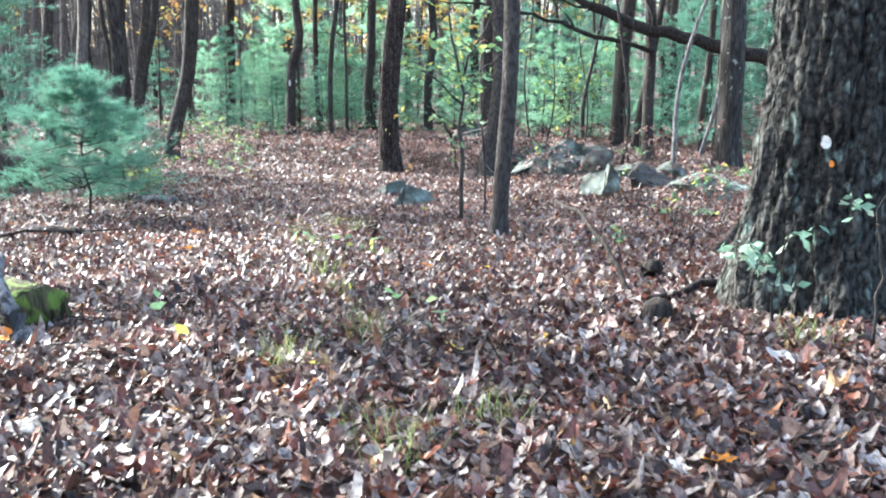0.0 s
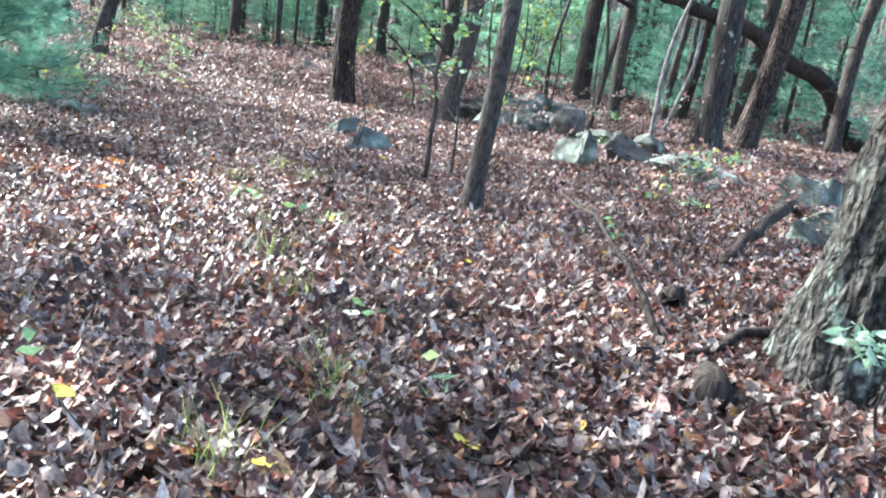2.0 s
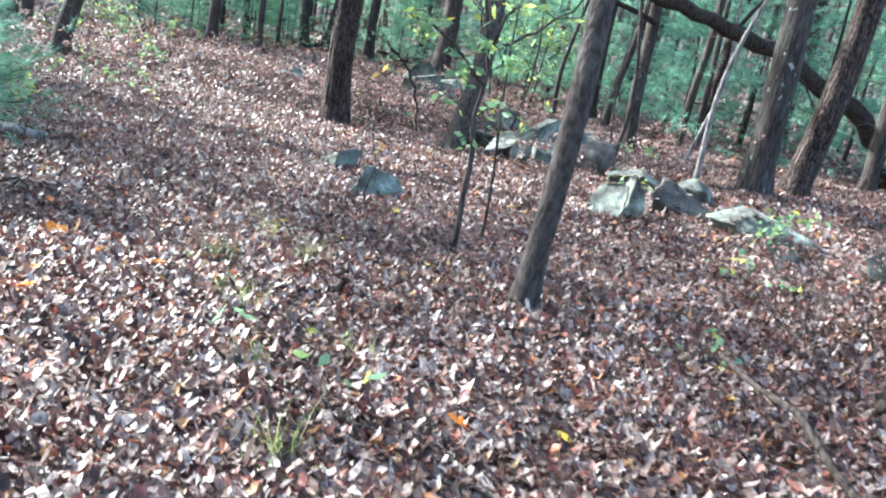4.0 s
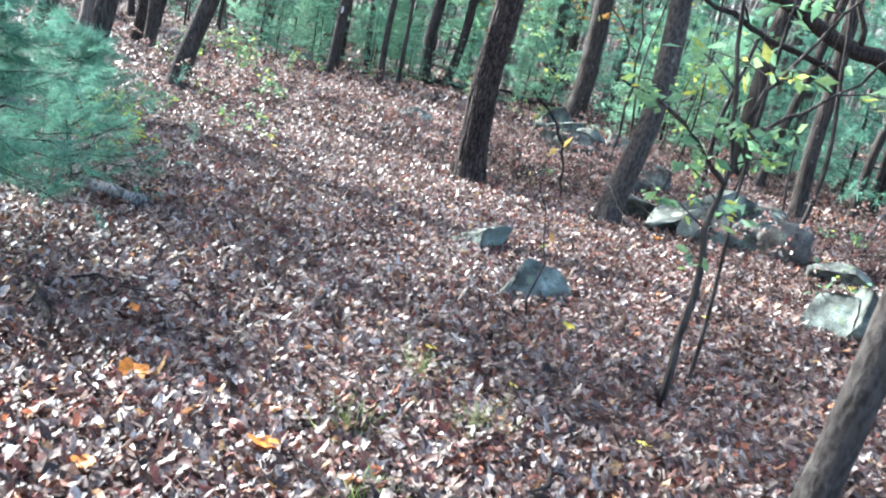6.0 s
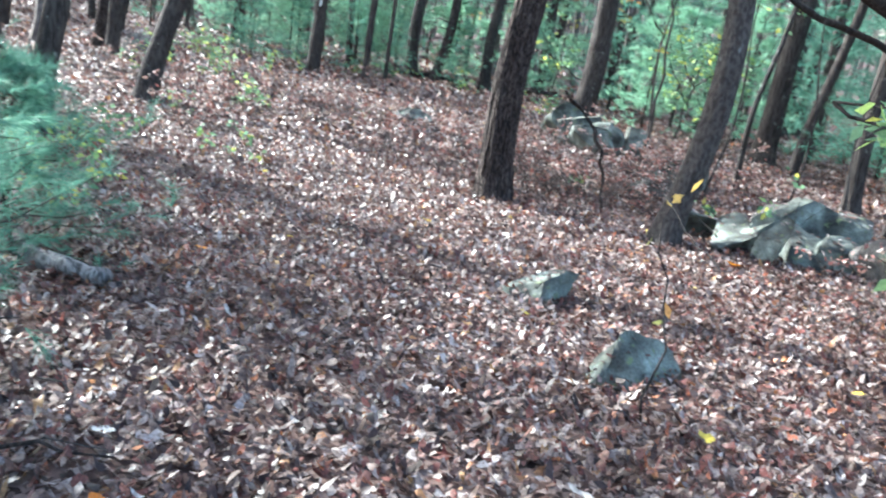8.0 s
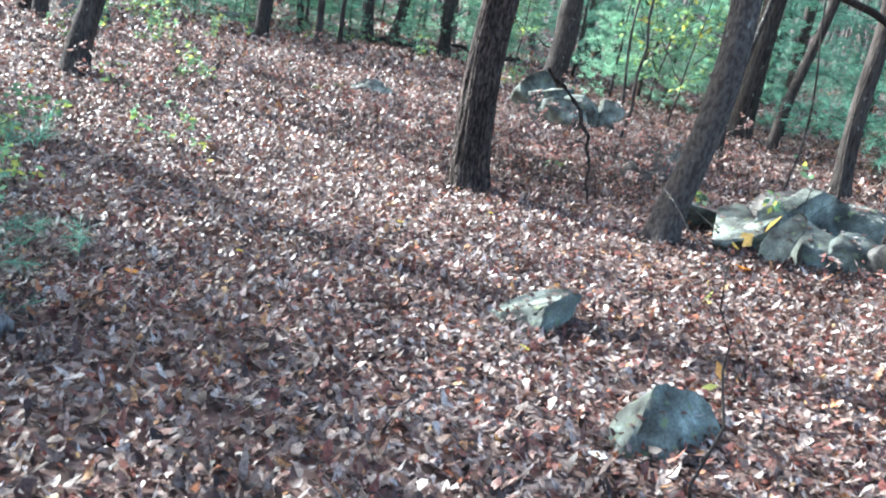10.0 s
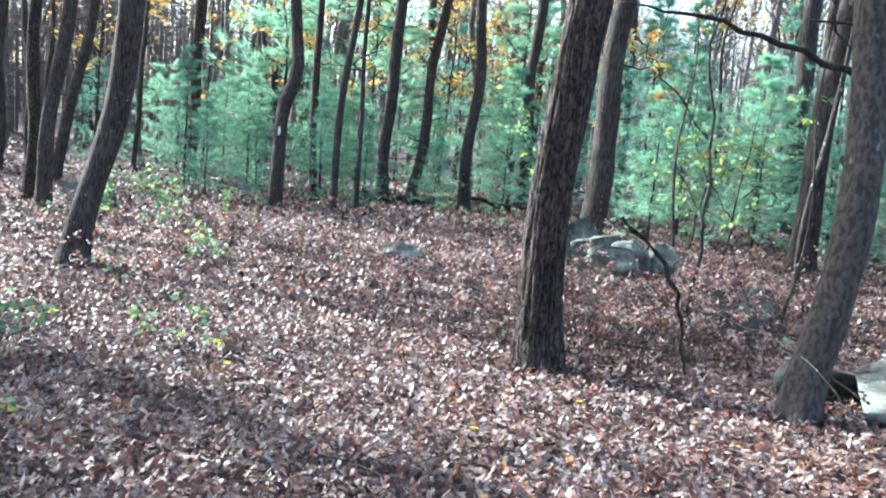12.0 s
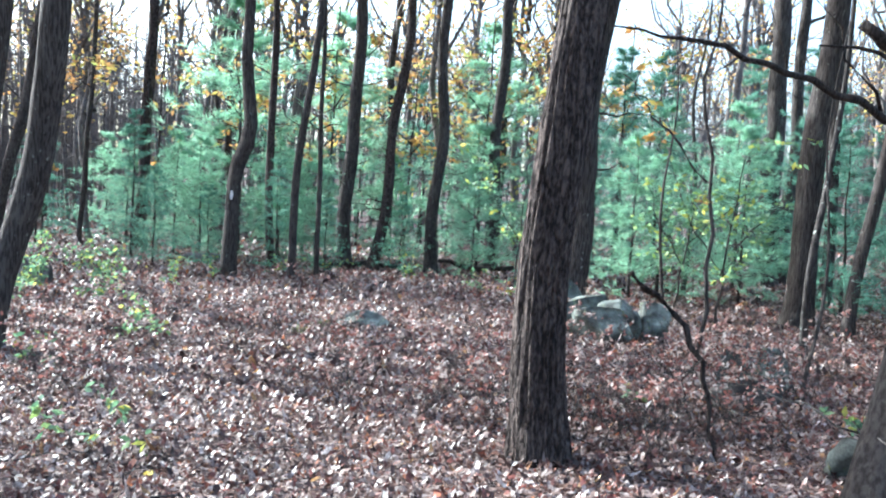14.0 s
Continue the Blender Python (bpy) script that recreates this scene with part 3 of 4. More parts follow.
# ---- pines ----
def pine_meshes(seed, height, spread, clear, whorls, per, tufts, needles, length, mat, width=0.004, single=False):
    """A young white pine: whorls of limbs carrying brushes of long thin needles."""
    rnd = random.Random(seed)
    rsl = np.random.RandomState(seed)
    wood, tips = [], []
    stem = bend((0, 0, -0.08), (rnd.uniform(-0.1, 0.1), rnd.uniform(-0.1, 0.1), height), 9, 0.08, seed)
    stem_vf = tube(stem, [max(0.005, (0.011 * height) * (1 - i / 8.3)) for i in range(9)], 8, 0.1, seed)
    for w in range(whorls):
        s = (w + 0.4) / whorls
        z = clear + (height - clear) * s
        gap = (height - clear) / whorls
        reach = spread * (1 - s) ** 0.75 + 0.1
        for k in range(per):
            a = 2 * math.pi * (k + rnd.random() * 0.7) / per + w * 0.8
            L = reach * rnd.uniform(0.5, 1.1)
            a0 = Vector((0, 0, z + gap * rnd.uniform(-0.5, 0.5))) + Vector((stem[4].x, stem[4].y, 0)) * s
            e = a0 + Vector((math.cos(a) * L, math.sin(a) * L, L * rnd.uniform(-0.2, 0.5)))
            pts = bend(a0, e, 5, 0.1 * L, seed * 13 + w * 11 + k)
            wood.append(tube(pts, [0.009 * (1 - i / 5.5) for i in range(5)], 4, caps=False))
            for j in range(tufts):
                u = 0.25 + 0.75 * (j + rnd.random()) / tufts
                q = Vector(pts[0]).lerp(pts[4], u) + Vector((rnd.gauss(0, 1), rnd.gauss(0, 1), rnd.gauss(0, 0.6))) * 0.17 * L * u
                d = (pts[4] - pts[0]).normalized() + Vector((rnd.gauss(0, 0.5), rnd.gauss(0, 0.5), rnd.gauss(0.2, 0.35)))
                tips.append((*q, *d.normalized()))
    tp = np.array(tips)
    n = len(tp) * needles
    base = np.repeat(tp, needles, 0)
    d = base[:, 3:] + rsl.normal(0, 0.62, (n, 3))
    d /= np.linalg.norm(d, axis=1)[:, None]
    p = base[:, :3] + base[:, 3:] * rsl.uniform(-0.06, 0.06, (n, 1))
    u = np.cross(d, rsl.normal(size=(n, 3)))
    u /= np.linalg.norm(u, axis=1)[:, None]
    L = length * rsl.uniform(0.7, 1.2, (n, 1))
    v = np.stack([p - u * width / 2, p + u * width / 2, p + d * L + [0, 0, -0.01]], 1).reshape(-1, 3)
    f = np.arange(3 * n).reshape(-1, 3)
    return mesh("trunk", *stem_vf, BARK_DARK), [mesh("branch", *w, BARK_DARK) for w in (wood if single else [joined(wood)])], big_mesh("needles", v, f, mat)


def pine(label, x, y, meshes, turn=0.0, group="", size=1.0):
    t = thing("pine_tree", label, "pine", group, (x, y, gz(x, y)))
    t.rotation_euler, t.scale = (0, 0, turn), (size,) * 3
    part("trunk", meshes[0], t)
    for me in meshes[1]:
        ob = part("branch", me, t)
        if len(meshes[1]) == 1:
            tagged(ob, kind="stuff")
    tagged(part("needles", meshes[2], t), kind="stuff")
    return t


pine("small bushy blue-green young pine beside the trail", -3.9, 9.25, pine_meshes(5, 1.65, 0.98, 0.36, 10, 6, 12, 46, 0.11, NEEDLES, 0.0035, True), group="young pines")
pine("low spreading green pine seedling", -4.1, 11.0, pine_meshes(6, 1.3, 0.8, 0.08, 8, 6, 11, 36, 0.11, NEEDLES, 0.0035, True), group="young pines")
# build 1 has the needles with painted sunlight, for pines that stand lit
mid = [pine_meshes(20, 4.6, 1.9, 0.1, 11, 5, 15, 16, 0.16, NEEDLES, 0.010), pine_meshes(21, 3.7, 1.7, 0.1, 10, 5, 15, 18, 0.16, NEEDLES_SUNLIT, 0.010), pine_meshes(22, 6.2, 2.1, 0.15, 14, 5, 14, 16, 0.17, NEEDLES, 0.011)]
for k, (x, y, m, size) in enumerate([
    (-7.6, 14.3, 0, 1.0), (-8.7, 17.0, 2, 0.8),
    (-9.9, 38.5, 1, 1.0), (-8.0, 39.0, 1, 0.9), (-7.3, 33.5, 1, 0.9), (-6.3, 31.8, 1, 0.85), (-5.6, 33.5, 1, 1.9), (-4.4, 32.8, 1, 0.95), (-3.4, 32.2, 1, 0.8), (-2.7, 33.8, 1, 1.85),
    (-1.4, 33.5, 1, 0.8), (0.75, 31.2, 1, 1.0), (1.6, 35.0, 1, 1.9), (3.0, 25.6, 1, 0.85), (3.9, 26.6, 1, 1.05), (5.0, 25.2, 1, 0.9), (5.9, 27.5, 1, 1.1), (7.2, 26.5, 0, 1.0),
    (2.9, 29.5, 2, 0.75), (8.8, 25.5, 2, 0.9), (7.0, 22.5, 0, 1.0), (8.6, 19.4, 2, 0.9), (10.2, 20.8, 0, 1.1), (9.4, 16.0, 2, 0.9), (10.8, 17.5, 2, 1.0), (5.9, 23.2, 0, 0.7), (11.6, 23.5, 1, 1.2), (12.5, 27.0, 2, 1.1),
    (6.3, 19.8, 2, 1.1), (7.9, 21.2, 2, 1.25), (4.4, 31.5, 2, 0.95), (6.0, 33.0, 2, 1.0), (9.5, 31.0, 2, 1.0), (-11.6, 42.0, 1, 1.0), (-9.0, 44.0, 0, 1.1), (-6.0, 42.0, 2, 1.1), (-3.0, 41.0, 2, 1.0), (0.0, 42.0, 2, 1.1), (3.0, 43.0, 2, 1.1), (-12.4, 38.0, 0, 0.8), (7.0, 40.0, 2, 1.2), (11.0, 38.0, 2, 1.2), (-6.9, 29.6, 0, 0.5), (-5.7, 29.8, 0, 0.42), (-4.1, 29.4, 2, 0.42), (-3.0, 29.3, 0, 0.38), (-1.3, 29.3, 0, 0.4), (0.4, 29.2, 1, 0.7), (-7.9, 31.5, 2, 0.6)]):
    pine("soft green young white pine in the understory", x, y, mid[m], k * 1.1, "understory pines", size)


# ---- stones ----
def stone_mesh(seed, dims, mat, cuts=8):
    """An angular block: a ball cut by flat faces, then roughened."""
    rnd = random.Random(seed)
    bm = bmesh.new()
    bmesh.ops.create_icosphere(bm, subdivisions=4, radius=1.0)
    planes = []
    for _ in range(cuts):
        d = Vector((rnd.gauss(0, 1), rnd.gauss(0, 1), rnd.gauss(0.2, 0.8))).normalized()
        planes.append((d, rnd.uniform(0.3, 0.72)))
    o = Vector((rnd.random() * 40, 0, 0))
    for v in bm.verts:
        for d, h in planes:
            k = v.co.dot(d) - h
            if k > 0:
                v.co -= d * k
        v.co *= 1 + 0.07 * noise.noise(v.co * 2.4 + o) + 0.05 * noise.noise(v.co * 5.5 + o) + 0.025 * noise.noise(v.co * 13 + o)
        v.co = Vector((v.co.x * dims[0], v.co.y * dims[1], v.co.z * dims[2])) * 0.74
    me = bpy.data.meshes.new("rock")
    bm.to_mesh(me)
    bm.free()
    me.materials.append(mat)
    me.polygons.foreach_set("use_smooth", [True] * len(me.polygons))
    return me


STONE_TOPS = []      # spots on the stones where leaves have settled


def stone(label, x, y, dims, seed, mat=None, sink=0.25, tilt=(0, 0, 0), group="", lift=0.0):
    ob = new("rock", stone_mesh(seed, dims, mat or STONE))
    ob.location = (x, y, gz(x, y) + dims[2] * (0.5 - sink) + lift)
    ob.rotation_euler = tuple(radians(a) for a in tilt)
    m = pose(*ob.location, *tilt)
    tops = [m @ v.co for v in ob.data.vertices if (m.to_3x3() @ v.normal).z > 0.55]
    rnd = random.Random(seed)
    STONE_TOPS.extend(rnd.choice(tops) for _ in range(int(26 * dims[0] * dims[1] / 0.25)) if tops)
    return tagged(ob, label, "rock", group)


stone("low grey half-buried stone among the fallen leaves", -0.76, 11.65, (0.52, 0.42, 0.27), 41, sink=0.42, tilt=(0, -8, 15))
stone("rounded grey-green stone half-buried in leaves", -0.43, 10.45, (0.52, 0.46, 0.4), 44, sink=0.3, tilt=(0, 6, 40))
pile = "pile of lichened stones"
for x, y, dims, seed, tilt, lift, mat in [
    (2.0, 14.1, (0.85, 0.5, 0.36), 3, (8, -30, 20), 0.2, STONE), (1.55, 14.2, (0.75, 0.6, 0.42), 4, (0, 10, 60), 0.0, STONE), (2.1, 13.75, (0.7, 0.55, 0.5), 5, (10, 0, 10), 0.0, STONE),
    (2.55, 14.2, (0.7, 0.6, 0.5), 36, (0, -14, 0), 0.02, STONE), (2.35, 13.5, (0.5, 0.42, 0.4), 37, (0, 8, 50), 0.0, STONE), (1.85, 13.95, (0.45, 0.4, 0.42), 38, (12, 0, 15), 0.05, STONE), (1.72, 13.6, (0.26, 0.3, 0.55), 7, (0, 12, 0), 0.0, STONE), (1.35, 14.75, (0.6, 0.5, 0.4), 8, (0, 0, 30), 0.0, STONE), (2.3, 14.9, (0.9, 0.6, 0.55), 9, (0, 10, 30), 0.05, STONE_DARK)]:
    stone("angular grey lichened stone heaped with others", x - 0.15, y, tuple(0.88 * d for d in dims), seed, mat, 0.2, tilt, pile, lift)
stone("dark rounded stone with a pale top", 2.5, 13.3, (0.62, 0.5, 0.46), 10, STONE_DARK)
stone("blocky grey stone with a dark broken side", 1.9, 10.8, (0.44, 0.45, 0.42), 11)
stone("long grey slab lying in the leaves", 2.7, 10.95, (1.05, 0.45, 0.36), 12, STONE_DARK, tilt=(0, 5, -15))
stone("pale upright face of a broken stone", 2.1, 10.6, (0.3, 0.35, 0.48), 13)
stone("broad flat stone with a pale top", 3.3, 10.25, (0.95, 0.6, 0.32), 14, sink=0.32, tilt=(6, 4, -20))
stone("small rounded pale stone in the leaves", 3.15, 9.5, (0.24, 0.24, 0.24), 15)
for x, y, d, s in [(3.85, 8.0, (0.62, 0.55, 0.52), 51), (3.5, 7.45, (0.6, 0.45, 0.34), 52), (3.95, 9.1, (0.5, 0.4, 0.36), 16), (3.75, 8.1, (0.36, 0.3, 0.3), 17), (4.4, 9.4, (0.4, 0.4, 0.45), 18), (2.75, 12.4, (0.5, 0.4, 0.3), 19), (3.2, 11.6, (0.4, 0.35, 0.3), 20)]:
    stone("mossy grey stone in the undergrowth", x, y, d, s, sink=0.3, group="stones near the grey trees")
for x, y, d, s, tl in [(0.75, 20.8, (0.5, 0.45, 0.75), 21, (0, 25, 0)), (1.2, 20.6, (0.45, 0.4, 0.7), 22, (0, -28, 10)), (1.0, 20.3, (0.8, 0.5, 0.4), 23, (0, 0, 0)), (1.75, 20.7, (0.5, 0.45, 0.45), 24, (0, 10, 0)), (0.55, 21.4, (0.6, 0.5, 0.7), 25, (0, -10, 0))]:
    stone("pointed pale stone in a heap beyond the trail", x, y, d, s, sink=0.08, tilt=tl, group="heap of pointed stones")
stone("dark stone sunk in dry brush", 1.45, 16.9, (0.7, 0.5, 0.45), 26, STONE_DARK)
stone("grey stone sunk in dry brush", 1.9, 17.8, (0.8, 0.6, 0.5), 27)
stone("blue-grey boulder among saplings", -8.3, 25.6, (1.4, 1.0, 0.6), 47, STONE_DARK, sink=0.4)
stone("low stone in the leaves of the trail", -2.05, 21.0, (0.6, 0.35, 0.25), 29)


# leaves lying on the stones
rs3 = np.random.RandomState(17)
at = np.array([tuple(p) for p in STONE_TOPS])
n = len(at)
yaw, size = rs3.uniform(0, 6.283, n), rs3.uniform(0.018, 0.036, n)
ring = [at + np.stack([size * q * np.cos(yaw + w), size * q * np.sin(yaw + w), rs3.uniform(0.004, 0.018, n)], 1) for w, q in ((0, 1.0), (1.1, 0.65), (2.2, 0.7), (3.14, 1.0), (4.1, 0.7), (5.2, 0.6))]
k = np.arange(n)[:, None] * 6
tagged(new("leaf_litter", big_mesh("leaf_litter", np.stack(ring, 1).reshape(-1, 3), np.concatenate([k + [0, 1, 5], k + [1, 2, 4], k + [1, 4, 5], k + [2, 3, 4]]), LITTER)), "brown fallen leaves caught on the grey stones", "fallen leaves", kind="stuff")


# ---- dead wood ----
def branch(name, label, category, pts, radii, mat, sides=8, rough=0.25, seed=0, twigs=()):
    """A dead limb through world points; side twigs as parts."""
    o = Vector(pts[0])
    t = thing(name, label, category, at=tuple(o))
    path, rad = [], []
    for i in range(len(pts) - 1):
        seg = bend(Vector(pts[i]) - o, Vector(pts[i + 1]) - o, 5, 0.06 * (Vector(pts[i + 1]) - Vector(pts[i])).length, seed + i)
        for j, q in enumerate(seg[:-1] if i < len(pts) - 2 else seg):
            path.append(q)
            rad.append(radii[i] + (radii[i + 1] - radii[i]) * j / 4)
    part("wood", mesh("wood", *tube(path, rad, sides, rough, seed), mat), t)
    for k, (a, e, r) in enumerate(twigs):
        part("twig", mesh("twig", *tube(bend(Vector(a) - o, Vector(e) - o, 5, 0.08, seed + 50 + k), [r, r * 0.85, r * 0.7, r * 0.5, r * 0.3], 6), mat), t)
    return t


def on(x, y, h=0.02):
    return (x, y, gz(x, y) + h)


branch("log", "rotten log end with green moss", "log", [on(-1.72, 3.55, 0.1), on(-2.15, 3.75, 0.1), on(-2.9, 4.0, 0.1)], (0.125, 0.14, 0.13), MOSSY, 20, 0.3, 3)
branch("branch", "pale barkless broken branch leaning on the log", "branch", [on(-1.62, 3.2, 0.02), on(-1.78, 3.35, 0.2), on(-1.86, 3.5, 0.36)], (0.05, 0.035, 0.02), WOOD_PALE, 10, 0.4, 5)
branch("branch", "grey weathered branch in the leaves", "branch", [on(-1.45, 2.6), on(-1.05, 2.2), on(-0.9, 1.95)], (0.03, 0.035, 0.02), WOOD_PALE, 8, 0.4, 6)
branch("log", "short dark sawn log end by the oak", "log", [on(0.93, 3.6, 0.055), on(0.97, 3.72, 0.05), on(1.02, 3.88, 0.045)], (0.062, 0.064, 0.05), WOOD_DARK, 18, 0.12, 7)
branch("branch", "thin dark dead branch lying by the oak", "branch", [on(0.62, 4.05, 0.03), on(1.1, 4.15, 0.05), on(1.62, 4.55, 0.08)], (0.012, 0.02, 0.026), WOOD_DARK, 8, 0.3, 8)
branch("branch", "thin dead stick rising out of the leaves", "branch", [on(0.98, 4.25, 0.02), on(0.92, 4.7, 0.28), on(0.72, 5.4, 0.5)], (0.02, 0.016, 0.009), WOOD_DARK, 6, 0.2, 9)
branch("stump", "small dark rotten stump fragment", "stump", [on(1.25, 4.9, -0.02), on(1.22, 4.95, 0.06), on(1.3, 5.0, 0.12)], (0.07, 0.08, 0.03), WOOD_DARK, 12, 0.8, 10)
branch("branch", "thick dark curved fallen branch", "branch", [on(2.05, 6.3, 0.04), on(2.6, 7.0, 0.2), on(3.3, 8.1, 0.22), on(3.75, 8.8, 0.05)], (0.03, 0.045, 0.05, 0.05), WOOD_DARK, 10, 0.3, 11)
branch("branch", "pale stick lying in the leaves", "branch", [on(-0.58, 3.05), on(-0.38, 2.87), on(-0.16, 2.66)], (0.01, 0.016, 0.018), WOOD_PALE, 8, 0.3, 12)
branch("log", "grey weathered broken log in the leaves", "log", [on(-4.4, 11.4, 0.05), on(-4.0, 11.0, 0.05), on(-3.85, 10.8, 0.07), on(-3.35, 10.6, 0.06)], (0.03, 0.05, 0.06, 0.05), WOOD_PALE, 12, 0.4, 13)
branch("branch", "dark dead stick at the trail edge", "branch", [on(-3.2, 8.6, 0.04), on(-2.9, 8.2, 0.05), on(-2.68, 7.95, 0.02)], (0.02, 0.022, 0.015), WOOD_DARK, 8, 0.3, 14, twigs=[(on(-3.2, 8.6, 0.05), on(-2.6, 8.75, 0.04), 0.012)])
branch("branch", "heap of dark sticks at the trail edge", "branch", [on(-3.7, 7.6, 0.06), on(-3.2, 7.4, 0.08), on(-2.75, 7.0, 0.02)], (0.04, 0.045, 0.03), WOOD_DARK, 8, 0.4, 15, twigs=[(on(-3.5, 7.9, 0.05), on(-2.9, 6.9, 0.06), 0.02), (on(-3.9, 7.2, 0.05), on(-2.9, 7.6, 0.1), 0.016)])
branch("branch", "short dark stick with an upright stub", "branch", [on(-1.15, 7.2, 0.03), on(-0.85, 7.15, 0.04), on(-0.5, 7.25, 0.03)], (0.014, 0.022, 0.018), WOOD_DARK, 8, 0.3, 16, twigs=[(on(-0.62, 7.15, 0.03), on(-0.56, 7.2, 0.2), 0.022)])
branch("branch", "dark curved dead branch arching out of dry brush", "branch", [on(0.28, 15.1, 0), on(0.2, 15.1, 0.45), on(0.02, 15.1, 0.9), on(-0.35, 15.2, 1.25)], (0.012, 0.016, 0.021, 0.026), WOOD_DARK, 8, 0.2, 17, twigs=[(on(0.1, 15.1, 0.75), on(-0.05, 15.0, 0.35), 0.008)])
branch("branch", "long thin dry branch sloping to the ground", "branch", [on(0.1, 15.9, 0.55), on(0.6, 15.3, 0.5), on(1.05, 14.6, 0.3), on(1.3, 14.2, 0.05)], (0.004, 0.006, 0.008, 0.009), BARK_GREY, 6, 0.2, 18)
branch("branch", "grey dead stick leaning on the grey tree", "branch", [on(0.95, 12.9, 0.02), on(0.72, 13.3, 0.25), on(0.5, 13.7, 0.55)], (0.008, 0.006, 0.003), BARK_GREY, 6, 0.2, 19)
branch("log", "grey fallen log across the far trail", "log", [on(-7.2, 31.8, 0.08), on(-6.2, 31.7, 0.1), on(-5.4, 31.9, 0.08)], (0.06, 0.09, 0.07), WOOD_PALE, 10, 0.3, 20)
branch("log", "dark fallen branch under the pines", "log", [on(-0.3, 30.4, 0.3), on(0.8, 30.3, 0.08), on(1.6, 30.5, 0.15)], (0.05, 0.07, 0.05), WOOD_DARK, 8, 0.3, 21)
branch("log", "dark fallen branch among tree feet", "log", [on(-3.2, 30.2, 0.1), on(-2.0, 30.0, 0.2), on(-1.1, 30.6, 0.06)], (0.05, 0.06, 0.04), WOOD_DARK, 8, 0.3, 22)
branch("log", "dark broken trunk heaped with debris", "log", [on(-7.3, 12.6, 0.5), on(-6.4, 12.3, 0.45), on(-5.9, 12.1, 0.3)], (0.3, 0.27, 0.2), WOOD_DARK, 16, 0.4, 23)
branch("log", "pale fallen birch stem behind debris", "log", [on(-8.0, 12.0, 0.6), on(-6.6, 12.9, 0.5), on(-5.5, 13.4, 0.1)], (0.14, 0.12, 0.08), WOOD_PALE, 12, 0.3, 24)
branch("tree_limb", "heavy dark limb hanging across between the trees", "limb", [(2.2, 17.0, 3.5), (2.75, 17.0, 3.15), (4.1, 17.0, 2.65), (5.2, 17.0, 2.4), (6.5, 17.1, 2.1), (8.2, 17.2, 1.3), (9.2, 17.2, gz(9.2, 17.2))], (0.05, 0.08, 0.12, 0.13, 0.14, 0.16, 0.18), WOOD_DARK, 12, 0.2, 25,
       twigs=[((2.9, 17.0, 3.1), (1.6, 16.6, 3.2), 0.03), ((4.1, 17.0, 2.65), (3.7, 16.8, 3.9), 0.05), ((5.4, 17, 2.4), (5.9, 16.8, 3.6), 0.04), ((6.5, 17.1, 2.1), (7.0, 16.5, 1.2), 0.03)])
branch("tree_limb", "long bare dark limb reaching over the stones", "limb", [(4.25, 17.75, 2.3), (2.59, 17.2, 2.7), (1.44, 16.8, 2.98), (0.51, 16.4, 3.12), (-0.3, 16.1, 3.13)], (0.05, 0.04, 0.03, 0.02, 0.008), WOOD_DARK, 8, 0.2, 26, twigs=[((2.59, 17.2, 2.7), (1.76, 17.0, 3.68), 0.02), ((1.44, 16.8, 2.98), (1.1, 16.5, 3.5), 0.01), ((3.4, 17.4, 2.5), (2.9, 16.9, 2.0), 0.01), ((0.9, 16.6, 3.05), (0.4, 16.2, 2.75), 0.008)])


# ---- leafy saplings and undergrowth ----
def leafy(name, label, category, x, y, stems, leaves, leaf_size, mat, bark, seed, r=0.012, group=""):
    """Crooked stems with side twigs, and leaves that hang along them. stems: lists of points above the foot."""
    t = thing(name, label, category, group, (x, y, gz(x, y)))
    spots = []
    rnd = random.Random(seed)
    for k, pts in enumerate(stems):
        path, rad = [], []
        n = len(pts)
        for i in range(n - 1):
            seg = bend(pts[i], pts[i + 1], 5, 0.05, seed * 7 + k * 5 + i)
            path += seg[:-1] if i < n - 2 else seg
        m = len(path)
        rr = r if k == 0 else r * 0.6
        rad = [rr * (1 - 0.7 * i / m) for i in range(m)]
        part("stem", mesh("stem", *tube(path, rad, 7, 0.15, seed + k), bark), t)
        spots += path[m // 3:] if k == 0 else path
    tw = []
    tips = []
    for k in range(max(3, leaves // 9)):
        p = Vector(rnd.choice(spots))
        q = p + Vector((rnd.uniform(-1, 1), rnd.uniform(-1, 1), rnd.uniform(-0.3, 0.6))) * leaf_size * 4.5
        tw.append(tube([p, p.lerp(q, 0.5) + Vector((0, 0, 0.02)), q], [r * 0.25, r * 0.2, r * 0.1], 4, caps=False))
        tips += [p.lerp(q, u) for u in (0.4, 0.6, 0.8, 1.0)]
    tagged(part("twig", mesh("twig", *joined(tw), bark), t), kind="stuff")
    pick = [Vector(rnd.choice(tips)) + Vector((rnd.gauss(0, 1), rnd.gauss(0, 1), rnd.gauss(0, 1))) * leaf_size * 0.35 for _ in range(leaves)]
    v, f = leaf_cloud([tuple(p) for p in pick], leaf_size, seed, 0.25, 1.25)
    tagged(part("foliage", big_mesh("foliage", v, f, mat), t), kind="stuff")
    return t


